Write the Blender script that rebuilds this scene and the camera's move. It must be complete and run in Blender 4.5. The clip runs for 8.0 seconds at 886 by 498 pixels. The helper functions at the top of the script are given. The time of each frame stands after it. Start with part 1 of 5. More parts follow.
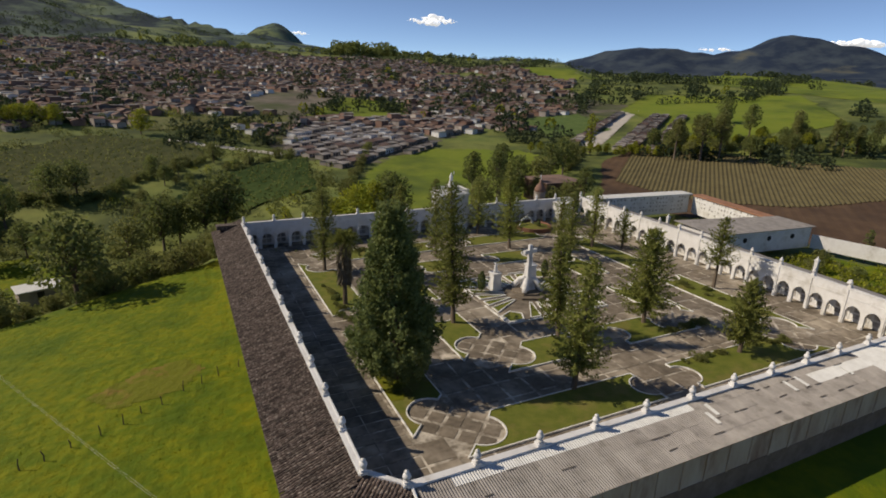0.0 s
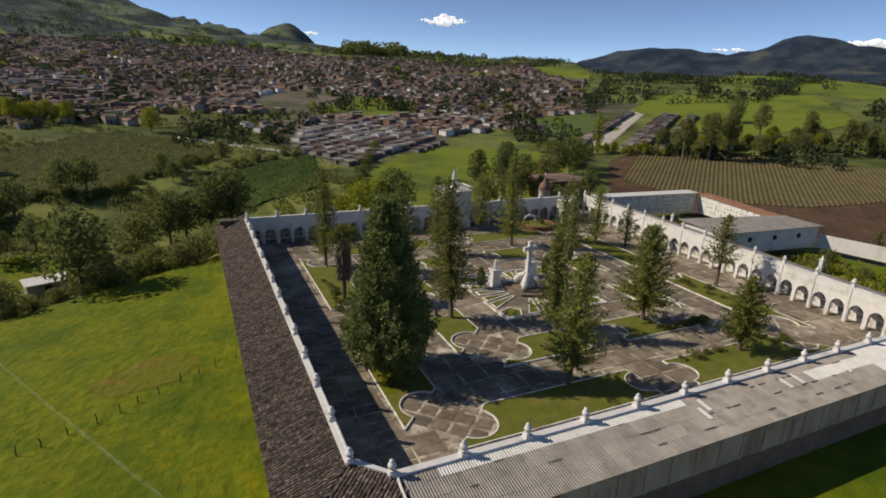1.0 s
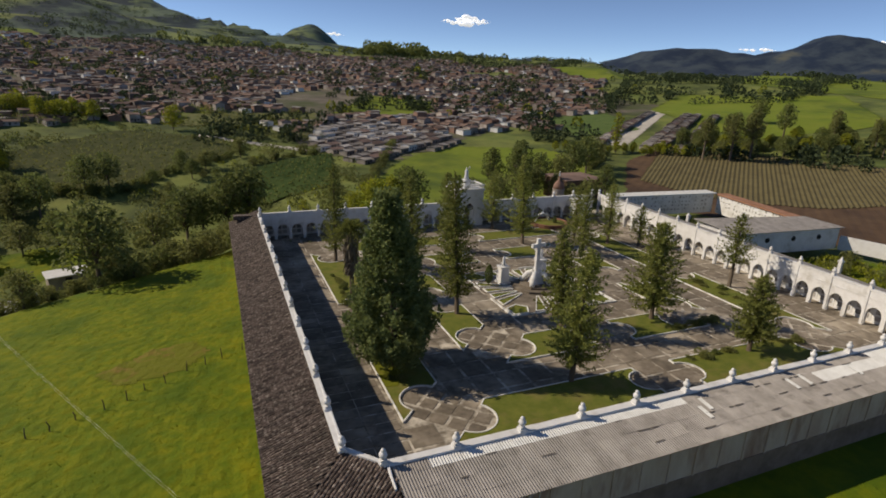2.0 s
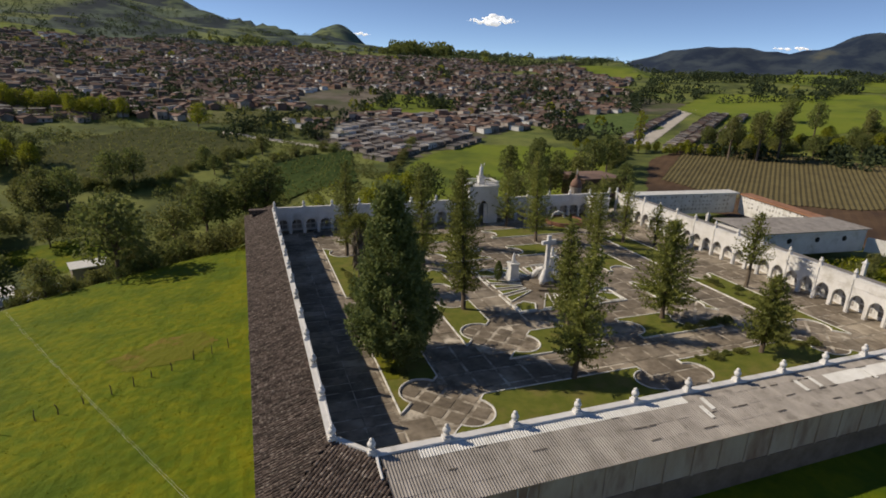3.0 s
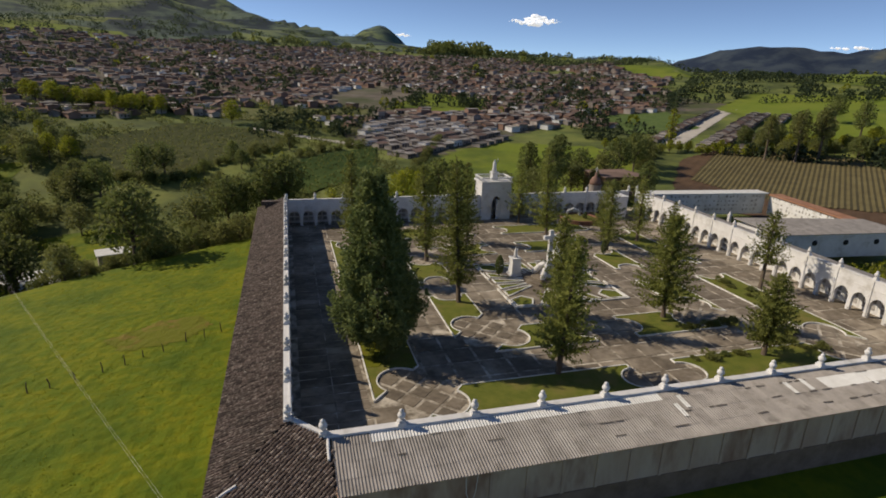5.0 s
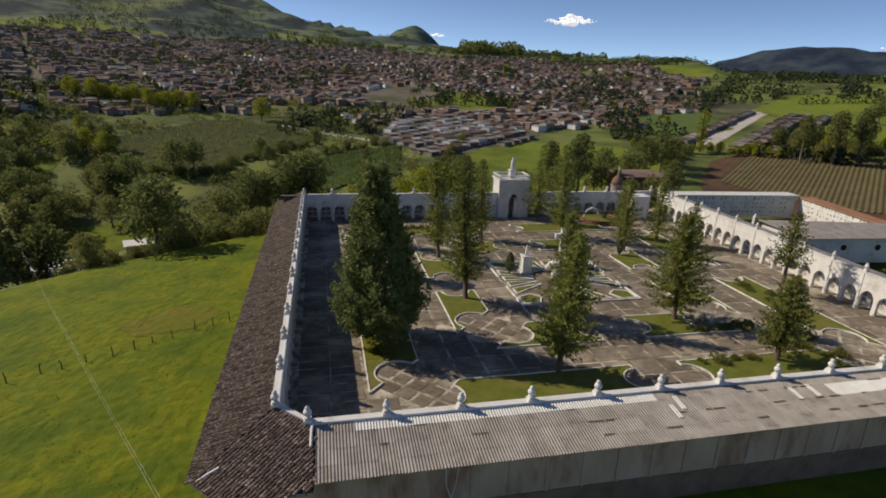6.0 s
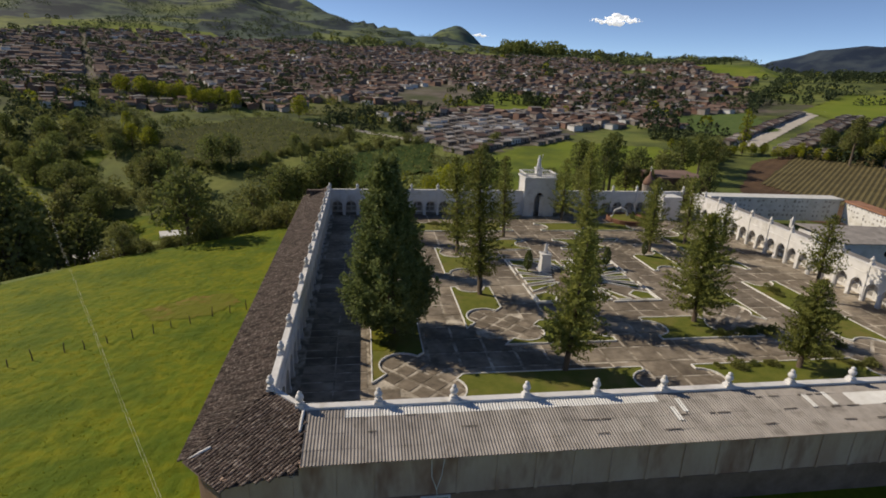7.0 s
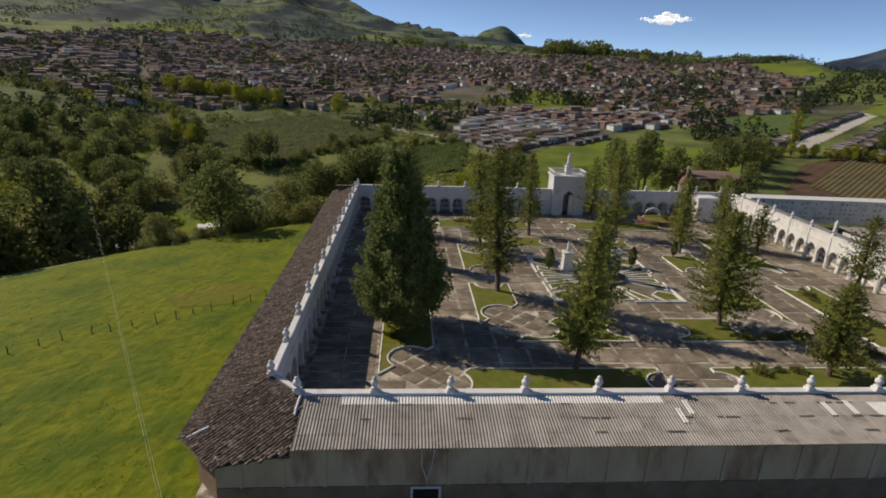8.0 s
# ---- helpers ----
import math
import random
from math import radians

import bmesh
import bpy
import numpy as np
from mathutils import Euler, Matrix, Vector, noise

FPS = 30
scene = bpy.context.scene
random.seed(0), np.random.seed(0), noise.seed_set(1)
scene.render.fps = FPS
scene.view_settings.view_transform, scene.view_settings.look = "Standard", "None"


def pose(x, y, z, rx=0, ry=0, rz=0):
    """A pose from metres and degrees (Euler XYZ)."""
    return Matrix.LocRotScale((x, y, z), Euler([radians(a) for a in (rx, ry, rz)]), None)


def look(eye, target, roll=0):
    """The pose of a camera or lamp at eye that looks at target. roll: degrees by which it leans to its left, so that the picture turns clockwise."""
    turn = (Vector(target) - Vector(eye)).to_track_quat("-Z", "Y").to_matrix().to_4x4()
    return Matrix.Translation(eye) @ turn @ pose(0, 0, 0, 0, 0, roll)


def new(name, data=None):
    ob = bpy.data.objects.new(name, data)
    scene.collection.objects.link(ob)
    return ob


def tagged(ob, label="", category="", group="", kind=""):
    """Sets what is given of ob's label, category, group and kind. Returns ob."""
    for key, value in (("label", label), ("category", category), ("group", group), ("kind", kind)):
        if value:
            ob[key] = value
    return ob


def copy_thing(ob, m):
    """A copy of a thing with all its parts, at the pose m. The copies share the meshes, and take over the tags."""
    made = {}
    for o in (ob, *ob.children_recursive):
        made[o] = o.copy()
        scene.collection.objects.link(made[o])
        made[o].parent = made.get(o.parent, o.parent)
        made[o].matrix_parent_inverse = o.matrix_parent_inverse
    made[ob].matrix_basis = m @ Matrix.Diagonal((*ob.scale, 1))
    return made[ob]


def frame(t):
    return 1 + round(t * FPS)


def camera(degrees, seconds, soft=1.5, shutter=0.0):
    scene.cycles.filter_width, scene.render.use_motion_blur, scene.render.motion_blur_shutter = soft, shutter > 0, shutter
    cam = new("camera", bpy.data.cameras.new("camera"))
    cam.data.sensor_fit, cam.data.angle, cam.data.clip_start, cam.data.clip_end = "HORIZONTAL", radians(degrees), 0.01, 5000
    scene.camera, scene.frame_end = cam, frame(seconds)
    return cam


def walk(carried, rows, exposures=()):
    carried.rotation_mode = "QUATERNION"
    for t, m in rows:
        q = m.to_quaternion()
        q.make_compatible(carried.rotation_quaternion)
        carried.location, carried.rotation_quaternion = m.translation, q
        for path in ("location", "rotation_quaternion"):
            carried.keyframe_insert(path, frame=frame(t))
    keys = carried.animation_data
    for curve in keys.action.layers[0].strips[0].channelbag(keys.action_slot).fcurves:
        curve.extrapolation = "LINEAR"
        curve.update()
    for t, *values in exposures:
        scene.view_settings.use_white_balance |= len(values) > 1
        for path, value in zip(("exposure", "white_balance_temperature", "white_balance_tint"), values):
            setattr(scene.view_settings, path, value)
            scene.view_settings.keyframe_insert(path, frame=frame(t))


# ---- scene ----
cam = camera(78.2, 8.0, 1.8)
PATH = [
    (0, (-9.629, -23.312, 26.145), (-8.789, -21.599, 25.547), 1.8),
    (0.5, (-9.074, -23.696, 25.903), (-8.251, -21.975, 25.305), 1.9),
    (1, (-8.543, -24.094, 25.7), (-7.736, -22.365, 25.101), 1.9),
    (1.5, (-7.938, -24.479, 25.466), (-7.161, -22.736, 24.868), 1.9),
    (3, (-5.51, -25.523, 24.746), (-4.851, -23.733, 24.143), 1.9),
    (3.5, (-4.477, -25.821, 24.523), (-3.859, -24.017, 23.92), 1.9),
    (4, (-3.368, -26.175, 24.296), (-2.777, -24.362, 23.693), 1.9),
    (5.5, (0.082, -27.16, 23.586), (0.564, -25.316, 22.981), 2.0),
    (6, (1.275, -27.479, 23.379), (1.697, -25.621, 22.772), 2.1),
    (6.5, (2.525, -27.764, 23.143), (2.88, -25.893, 22.534), 2.1),
    (7, (3.755, -27.945, 22.875), (4.04, -26.062, 22.264), 2.2),
    (7.5, (4.99, -28.074, 22.599), (5.194, -26.181, 21.986), 2.1),
    (8, (6.176, -28.19, 22.339), (6.314, -26.292, 21.725), 2.1),
]
walk(cam, [(t, look(eye, target, roll)) for t, eye, target, roll in PATH],
     [(0.0, 0.62, 8000, 10), (8.0, 0.62, 8000, 10)])

# ---- light ----
SUN_TO = Vector((1.17, -0.65, -1.0)).normalized()
world = bpy.data.worlds.new("sky")
scene.world = world
world.use_nodes = True
wn, wl = world.node_tree.nodes, world.node_tree.links
sky = wn.new("ShaderNodeTexSky")
sky.sky_type, sky.sun_disc = "NISHITA", False
sky.sun_elevation, sky.sun_rotation = radians(36.8), radians(-61)
sky.altitude, sky.air_density, sky.dust_density, sky.ozone_density = 2000, 0.45, 0.0, 5.0
wl.new(sky.outputs[0], wn["Background"].inputs[0])
wn["Background"].inputs[1].default_value = 0.101
sun = new("sun", bpy.data.lights.new("sun", "SUN"))
sun.data.energy, sun.data.angle, sun.data.color = 2.45, radians(0.6), (1.0, 0.95, 0.88)
sun.rotation_mode = "QUATERNION"
sun.rotation_quaternion = SUN_TO.to_track_quat("-Z", "Y")

# ---- materials ----
def material(name, c1, c2, scale=1.0, rough=0.9, bump=0.0, bump_scale=8.0, c3=None, c3_scale=0.15, c3_amount=0.5,
             vary=0.0, metal=0.0, through_leaf=0.0, stretch=(1, 1, 1), subsurface=0.0, spread=(0.35, 0.65)):
    m = bpy.data.materials.new(name)
    m.use_nodes = True
    n, l = m.node_tree.nodes, m.node_tree.links
    b = n["Principled BSDF"]
    geo = n.new("ShaderNodeNewGeometry")
    mp = n.new("ShaderNodeMapping")
    mp.inputs["Scale"].default_value = stretch
    l.new(geo.outputs["Position"], mp.inputs["Vector"])

    def noisy(sc, detail=6.0):
        t = n.new("ShaderNodeTexNoise")
        t.inputs["Scale"].default_value, t.inputs["Detail"].default_value = sc, detail
        t.inputs["Roughness"].default_value = 0.65
        l.new(mp.outputs[0], t.inputs["Vector"])
        return t.outputs["Fac"]

    def ramp(src, lo, hi):
        r = n.new("ShaderNodeMapRange")
        r.inputs["From Min"].default_value, r.inputs["From Max"].default_value = lo, hi
        l.new(src, r.inputs["Value"])
        return r.outputs["Result"]

    def mix(fac, a, bb):
        x = n.new("ShaderNodeMix")
        x.data_type = "RGBA"
        l.new(fac, x.inputs["Factor"])
        for sock, v in ((x.inputs["A"], a), (x.inputs["B"], bb)):
            if isinstance(v, tuple):
                sock.default_value = (*v, 1)
            else:
                l.new(v, sock)
        return x.outputs["Result"]

    col = mix(ramp(noisy(scale), *spread), c1, c2)
    if c3:
        f = ramp(noisy(c3_scale, 4.0), 0.62 - c3_amount * 0.3, 0.82 - c3_amount * 0.3)
        col = mix(f, col, c3)
    if vary:
        oi = n.new("ShaderNodeObjectInfo")
        isl = n.new("ShaderNodeNewGeometry")
        ad = n.new("ShaderNodeMath")
        ad.operation = "ADD"
        l.new(oi.outputs["Random"], ad.inputs[0])
        l.new(isl.outputs["Random Per Island"], ad.inputs[1])
        r = n.new("ShaderNodeMapRange")
        r.inputs["From Max"].default_value = 2.0
        r.inputs["To Min"].default_value, r.inputs["To Max"].default_value = 1 - vary, 1 + vary
        l.new(ad.outputs[0], r.inputs["Value"])
        hs = n.new("ShaderNodeHueSaturation")
        l.new(r.outputs["Result"], hs.inputs["Value"])
        l.new(col, hs.inputs["Color"])
        col = hs.outputs["Color"]
    l.new(col, b.inputs["Base Color"])
    b.inputs["Roughness"].default_value, b.inputs["Metallic"].default_value = rough, metal
    b.inputs["Specular IOR Level"].default_value = 0.25
    if through_leaf:
        tr, mx = n.new("ShaderNodeBsdfTranslucent"), n.new("ShaderNodeMixShader")
        l.new(col, tr.inputs["Color"])
        mx.inputs[0].default_value = through_leaf
        l.new(b.outputs[0], mx.inputs[1])
        l.new(tr.outputs[0], mx.inputs[2])
        l.new(mx.outputs[0], n["Material Output"].inputs["Surface"])
    if bump:
        bp = n.new("ShaderNodeBump")
        bp.inputs["Strength"].default_value, bp.inputs["Distance"].default_value = bump, 0.1
        l.new(noisy(bump_scale), bp.inputs["Height"])
        l.new(bp.outputs[0], b.inputs["Normal"])
    return m


M_GROUND = material("ground scrub", (0.105, 0.145, 0.036), (0.195, 0.215, 0.056), 0.09, bump=0.9, bump_scale=0.6,
                    c3=(0.050, 0.068, 0.022), c3_scale=0.035, c3_amount=0.6)
M_TOWNG = material("trodden town ground", (0.10, 0.085, 0.066), (0.19, 0.165, 0.13), 0.08, bump=0.4, bump_scale=1.0,
                   c3=(0.065, 0.080, 0.030), c3_scale=0.03, c3_amount=0.6)
M_FIELD = material("pasture grass", (0.090, 0.138, 0.0015), (0.172, 0.182, 0.0025), 0.9, bump=1.0, bump_scale=2.2,
                   c3=(0.068, 0.112, 0.0015), c3_scale=0.16, c3_amount=0.6)
M_LAWN = material("lawn grass", (0.100, 0.125, 0.018), (0.155, 0.165, 0.030), 0.9, bump=0.6, bump_scale=6,
                  c3=(0.190, 0.160, 0.050), c3_scale=0.3, c3_amount=0.4)
M_MEADOW = material("far meadow", (0.130, 0.185, 0.016), (0.180, 0.215, 0.025), 0.05, bump=0.5, bump_scale=0.8,
                    c3=(0.065, 0.100, 0.014), c3_scale=0.03, c3_amount=0.5)
M_BARE = material("bare soil", (0.25, 0.135, 0.045), (0.18, 0.145, 0.018), 0.5, bump=0.6, bump_scale=5,
                  c3=(0.130, 0.140, 0.008), c3_scale=0.45, c3_amount=1.15)
M_SOIL = material("ploughed soil", (0.085, 0.050, 0.030), (0.125, 0.078, 0.045), 0.25, bump=0.7, bump_scale=2,
                  c3=(0.060, 0.037, 0.024), c3_scale=0.04, c3_amount=0.5)
M_CROP = material("crop rows", (0.062, 0.110, 0.026), (0.105, 0.150, 0.038), 0.3, bump=0.8, bump_scale=1.5)
M_CROP2 = material("olive crop", (0.095, 0.112, 0.036), (0.150, 0.152, 0.055), 0.4, bump=0.8, bump_scale=1.5)
# aerial haze is painted into both mountain materials as a blue cast
M_FOREST_HAZE = material("hazed mountain forest", (0.010, 0.024, 0.034), (0.085, 0.125, 0.085), 0.014, bump=1.0, bump_scale=0.03,
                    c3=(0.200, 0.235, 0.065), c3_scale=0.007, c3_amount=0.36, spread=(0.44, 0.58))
M_RANGE_HAZE = material("haze-blue wooded range", (0.012, 0.024, 0.048), (0.044, 0.062, 0.080), 0.010, bump=1.0, bump_scale=0.02,
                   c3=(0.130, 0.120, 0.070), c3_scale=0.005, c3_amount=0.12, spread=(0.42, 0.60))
M_GROVE = material("far grove leaves", (0.050, 0.075, 0.036), (0.090, 0.118, 0.050), 0.02, rough=0.8, vary=0.3, through_leaf=0.3)
M_WHITE = material("lime-washed plaster", (0.72, 0.72, 0.715), (0.63, 0.625, 0.615), 0.8, bump=0.15, bump_scale=12,
                   c3=(0.48, 0.465, 0.43), c3_scale=0.5, c3_amount=0.3)
M_NICHE = material("niche plaque", (0.22, 0.21, 0.20), (0.40, 0.38, 0.36), 2.0, vary=0.5)
M_DARK = material("dark opening", (0.02, 0.02, 0.02), (0.035, 0.033, 0.03), 3.0)
M_PAVE = material("pale paving joint", (0.46, 0.41, 0.34), (0.66, 0.60, 0.51), 0.9, bump=0.2, bump_scale=10,
                  c3=(0.17, 0.143, 0.11), c3_scale=0.6, c3_amount=0.8)
M_SLAB = material("grey stone slab", (0.128, 0.105, 0.081), (0.215, 0.180, 0.140), 1.1, bump=0.25, bump_scale=9, vary=0.35,
                  c3=(0.40, 0.345, 0.275), c3_scale=0.16, c3_amount=0.50)
M_KERB = material("white painted kerb", (0.80, 0.80, 0.77), (0.66, 0.65, 0.62), 1.5, c3=(0.35, 0.33, 0.29), c3_scale=0.6,
                  c3_amount=0.35)
M_SHEET = material("weathered fibre cement", (0.25, 0.232, 0.215), (0.36, 0.335, 0.312), 0.7, bump=0.1, bump_scale=14, vary=0.2,
                   c3=(0.17, 0.155, 0.14), c3_scale=0.9, c3_amount=0.25)
M_SHEETW = material("white painted sheet", (0.68, 0.69, 0.68), (0.57, 0.57, 0.555), 1.2, vary=0.06)
M_TILE = material("old clay tile", (0.062, 0.046, 0.040), (0.128, 0.094, 0.079), 5.0, vary=0.8, bump=0.2, bump_scale=20,
                  c3=(0.30, 0.265, 0.225), c3_scale=5.0, c3_amount=0.35)
M_WALL = material("stained rear wall", (0.50, 0.34, 0.255), (0.62, 0.475, 0.375), 0.6, bump=0.2, bump_scale=7, stretch=(1, 1, 0.35),
                  c3=(0.25, 0.115, 0.075), c3_scale=0.35, c3_amount=0.35)
M_PLINTH = material("dark brown wall", (0.20, 0.13, 0.09), (0.31, 0.21, 0.155), 0.7, bump=0.3, bump_scale=6)
M_BARK = material("grey bark", (0.095, 0.070, 0.050), (0.150, 0.120, 0.090), 3.0, bump=0.5, bump_scale=15, stretch=(1, 1, 0.3))
M_PINE = material("araucaria needles", (0.145, 0.172, 0.046), (0.290, 0.300, 0.080), 1.2, rough=0.7, vary=0.4, through_leaf=0.44)
M_POPLAR = material("poplar leaves", (0.105, 0.142, 0.050), (0.190, 0.220, 0.076), 0.9, rough=0.65, vary=0.35, through_leaf=0.42)
M_ROWS = material("furrowed crop soil", (0.105, 0.086, 0.040), (0.145, 0.122, 0.056), 0.3, bump=0.7, bump_scale=2)
M_TUFT = material("grass tufts", (0.110, 0.150, 0.003), (0.210, 0.205, 0.005), 0.8, rough=0.8, vary=0.25, through_leaf=0.5)
M_GAP = material("dark sheet gap", (0.11, 0.098, 0.085), (0.17, 0.15, 0.13), 2.0)
M_LEAF = material("broad leaves", (0.130, 0.165, 0.054), (0.230, 0.255, 0.078), 0.5, rough=0.75, vary=0.4, through_leaf=0.44)
M_LEAFY = material("yellow-green leaves", (0.24, 0.27, 0.026), (0.34, 0.345, 0.044), 0.5, rough=0.75, vary=0.3, through_leaf=0.42)
M_BUSH = material("olive bush leaves", (0.160, 0.178, 0.058), (0.260, 0.265, 0.090), 0.5, rough=0.75, vary=0.3, through_leaf=0.4)
M_STRAW = material("dry palm skirt", (0.13, 0.105, 0.075), (0.20, 0.17, 0.12), 2.0, vary=0.3)
M_ROOF = material("town clay roof", (0.090, 0.062, 0.052), (0.215, 0.145, 0.118), 0.12, vary=0.7)
M_ROOFG = material("town grey roof", (0.13, 0.115, 0.105), (0.36, 0.335, 0.315), 0.15, vary=0.75)
M_HOUSE = material("town house wall", (0.15, 0.125, 0.11), (0.44, 0.39, 0.35), 0.12, vary=0.65)
M_BRICKW = material("brick house wall", (0.16, 0.095, 0.072), (0.25, 0.155, 0.12), 0.2, vary=0.4)
M_GLASS = material("dark window glass", (0.03, 0.035, 0.04), (0.05, 0.055, 0.06), 1.0, rough=0.15)
M_ROAD = material("dusty concrete road", (0.42, 0.39, 0.345), (0.52, 0.485, 0.435), 0.3)
M_CLAY = material("red brick edging", (0.15, 0.072, 0.05), (0.22, 0.11, 0.075), 1.0, vary=0.3)
M_ORANGE = material("new clay tile", (0.27, 0.13, 0.075), (0.37, 0.20, 0.13), 0.7, vary=0.3)
M_WOOD = material("weathered post", (0.08, 0.06, 0.045), (0.13, 0.10, 0.08), 4.0)
M_CLOUD = material("cloud vapour", (0.9, 0.9, 0.92), (0.85, 0.86, 0.9), 0.01, rough=1.0)
# faint glow added to the clouds in place of sunlight scattered inside them
M_CLOUD.node_tree.nodes["Principled BSDF"].inputs["Emission Color"].default_value = (0.80, 0.86, 0.95, 1)
M_CLOUD.node_tree.nodes["Principled BSDF"].inputs["Emission Strength"].default_value = 0.45
M_TANK = material("blue plastic tank", (0.22, 0.27, 0.33), (0.28, 0.33, 0.38), 1.0, rough=0.5)


# ---- mesh tools ----
class MB:
    """Collects vertices and faces of one mesh."""

    def __init__(self):
        self.v, self.f = [], []

    def add(self, verts, faces):
        k = len(self.v)
        self.v.extend(verts)
        self.f.extend(tuple(i + k for i in fc) for fc in faces)
        return self

    def box(self, x0, x1, y0, y1, z0, z1, taper=0.0):
        t = taper
        return self.add([(x0, y0, z0), (x1, y0, z0), (x1, y1, z0), (x0, y1, z0),
                         (x0 + t, y0 + t, z1), (x1 - t, y0 + t, z1), (x1 - t, y1 - t, z1), (x0 + t, y1 - t, z1)],
                        [(3, 2, 1, 0), (4, 5, 6, 7), (0, 1, 5, 4), (1, 2, 6, 5), (2, 3, 7, 6), (3, 0, 4, 7)])

    def lathe(self, profile, seg=12, cx=0, cy=0, cz=0):
        vs, fs = [], []
        for r, z in profile:
            for i in range(seg):
                a = 2 * math.pi * i / seg
                vs.append((cx + r * math.cos(a), cy + r * math.sin(a), cz + z))
        for j in range(len(profile) - 1):
            for i in range(seg):
                k = (i + 1) % seg
                fs.append((j * seg + i, j * seg + k, (j + 1) * seg + k, (j + 1) * seg + i))
        fs.append(tuple(reversed(range(seg))))
        fs.append(tuple(range((len(profile) - 1) * seg, len(profile) * seg)))
        return self.add(vs, fs)

    def tube(self, pts, radii, seg=6):
        pts = [Vector(p) for p in pts]
        vs, fs = [], []
        for i, p in enumerate(pts):
            d = (pts[min(i + 1, len(pts) - 1)] - pts[max(i - 1, 0)]).normalized()
            a = d.cross(Vector((0, 0, 1)) if abs(d.z) < 0.9 else Vector((1, 0, 0))).normalized()
            b = d.cross(a)
            for s in range(seg):
                w = 2 * math.pi * s / seg
                vs.append(tuple(p + radii[i] * (math.cos(w) * a + math.sin(w) * b)))
        for i in range(len(pts) - 1):
            for s in range(seg):
                k = (s + 1) % seg
                fs.append((i * seg + s, i * seg + k, (i + 1) * seg + k, (i + 1) * seg + s))
        fs.append(tuple(range(seg)))
        fs.append(tuple(range((len(pts) - 1) * seg, len(pts) * seg)))
        return self.add(vs, fs)

    def prism(self, poly, z0, z1):
        n = len(poly)
        return self.add([(x, y, z0) for x, y in poly] + [(x, y, z1) for x, y in poly],
                        [tuple(reversed(range(n))), tuple(range(n, 2 * n))] +
                        [(i, (i + 1) % n, n + (i + 1) % n, n + i) for i in range(n)])

    def leaf(self, p, d, length, width):
        """One pointed leaf at p along d."""
        side = Vector((random.gauss(0, 1), random.gauss(0, 1), random.gauss(0, 1))).cross(d)
        side = side.normalized() * (width / 2) if side.length > 1e-6 else Vector((width / 2, 0, 0))
        m = p + d * (length * 0.45)
        return self.add([tuple(p), tuple(m + side), tuple(p + d * length), tuple(m - side)], [(0, 1, 2, 3)])

    def mesh(self, name, mat, smooth=False):
        me = bpy.data.meshes.new(name)
        me.from_pydata(self.v, [], self.f)
        me.materials.append(mat)
        if smooth:
            me.polygons.foreach_set("use_smooth", [True] * len(me.polygons))
        me.update()
        return me


def part(name, mb, mat, parent=None, label="", smooth=False):
    ob = new(name, mb.mesh(name, mat, smooth) if isinstance(mb, MB) else mb)
    if parent:
        ob.parent = parent
    return tagged(ob, label)


def setting(name, mb, mat, label, category, smooth=False):
    return tagged(part(name, mb, mat, None, label, smooth), category=category, kind="structure")


def thing(name, label, category, group="", at=(0, 0, 0), turn=0.0, size=1.0):
    ob = new(name)
    ob.empty_display_size = 0.2
    ob.matrix_basis = pose(*at, 0, 0, turn) @ Matrix.Scale(size, 4)
    return tagged(ob, label, category, group)


# ---- terrain ----
PROF_D = [0, 60, 95, 120, 150, 185, 220, 270, 330, 420, 520, 700, 900, 1200, 6000]
PROF_Z = [-0.6, -0.8, -1.5, -1.5, -0.5, 2.5, 6, 12, 18, 27, 35, 47, 55, 50, 30]


def bell(x, y, cx, cy, sx, sy, turn=0.0):
    c, s = math.cos(turn), math.sin(turn)
    u, v = (c * (x - cx) + s * (y - cy)) / sx, (-s * (x - cx) + c * (y - cy)) / sy
    return math.exp(-0.5 * (u * u + v * v))


def smooth(a, b, v):
    t = min(1.0, max(0.0, (v - a) / (b - a)))
    return t * t * (3 - 2 * t)


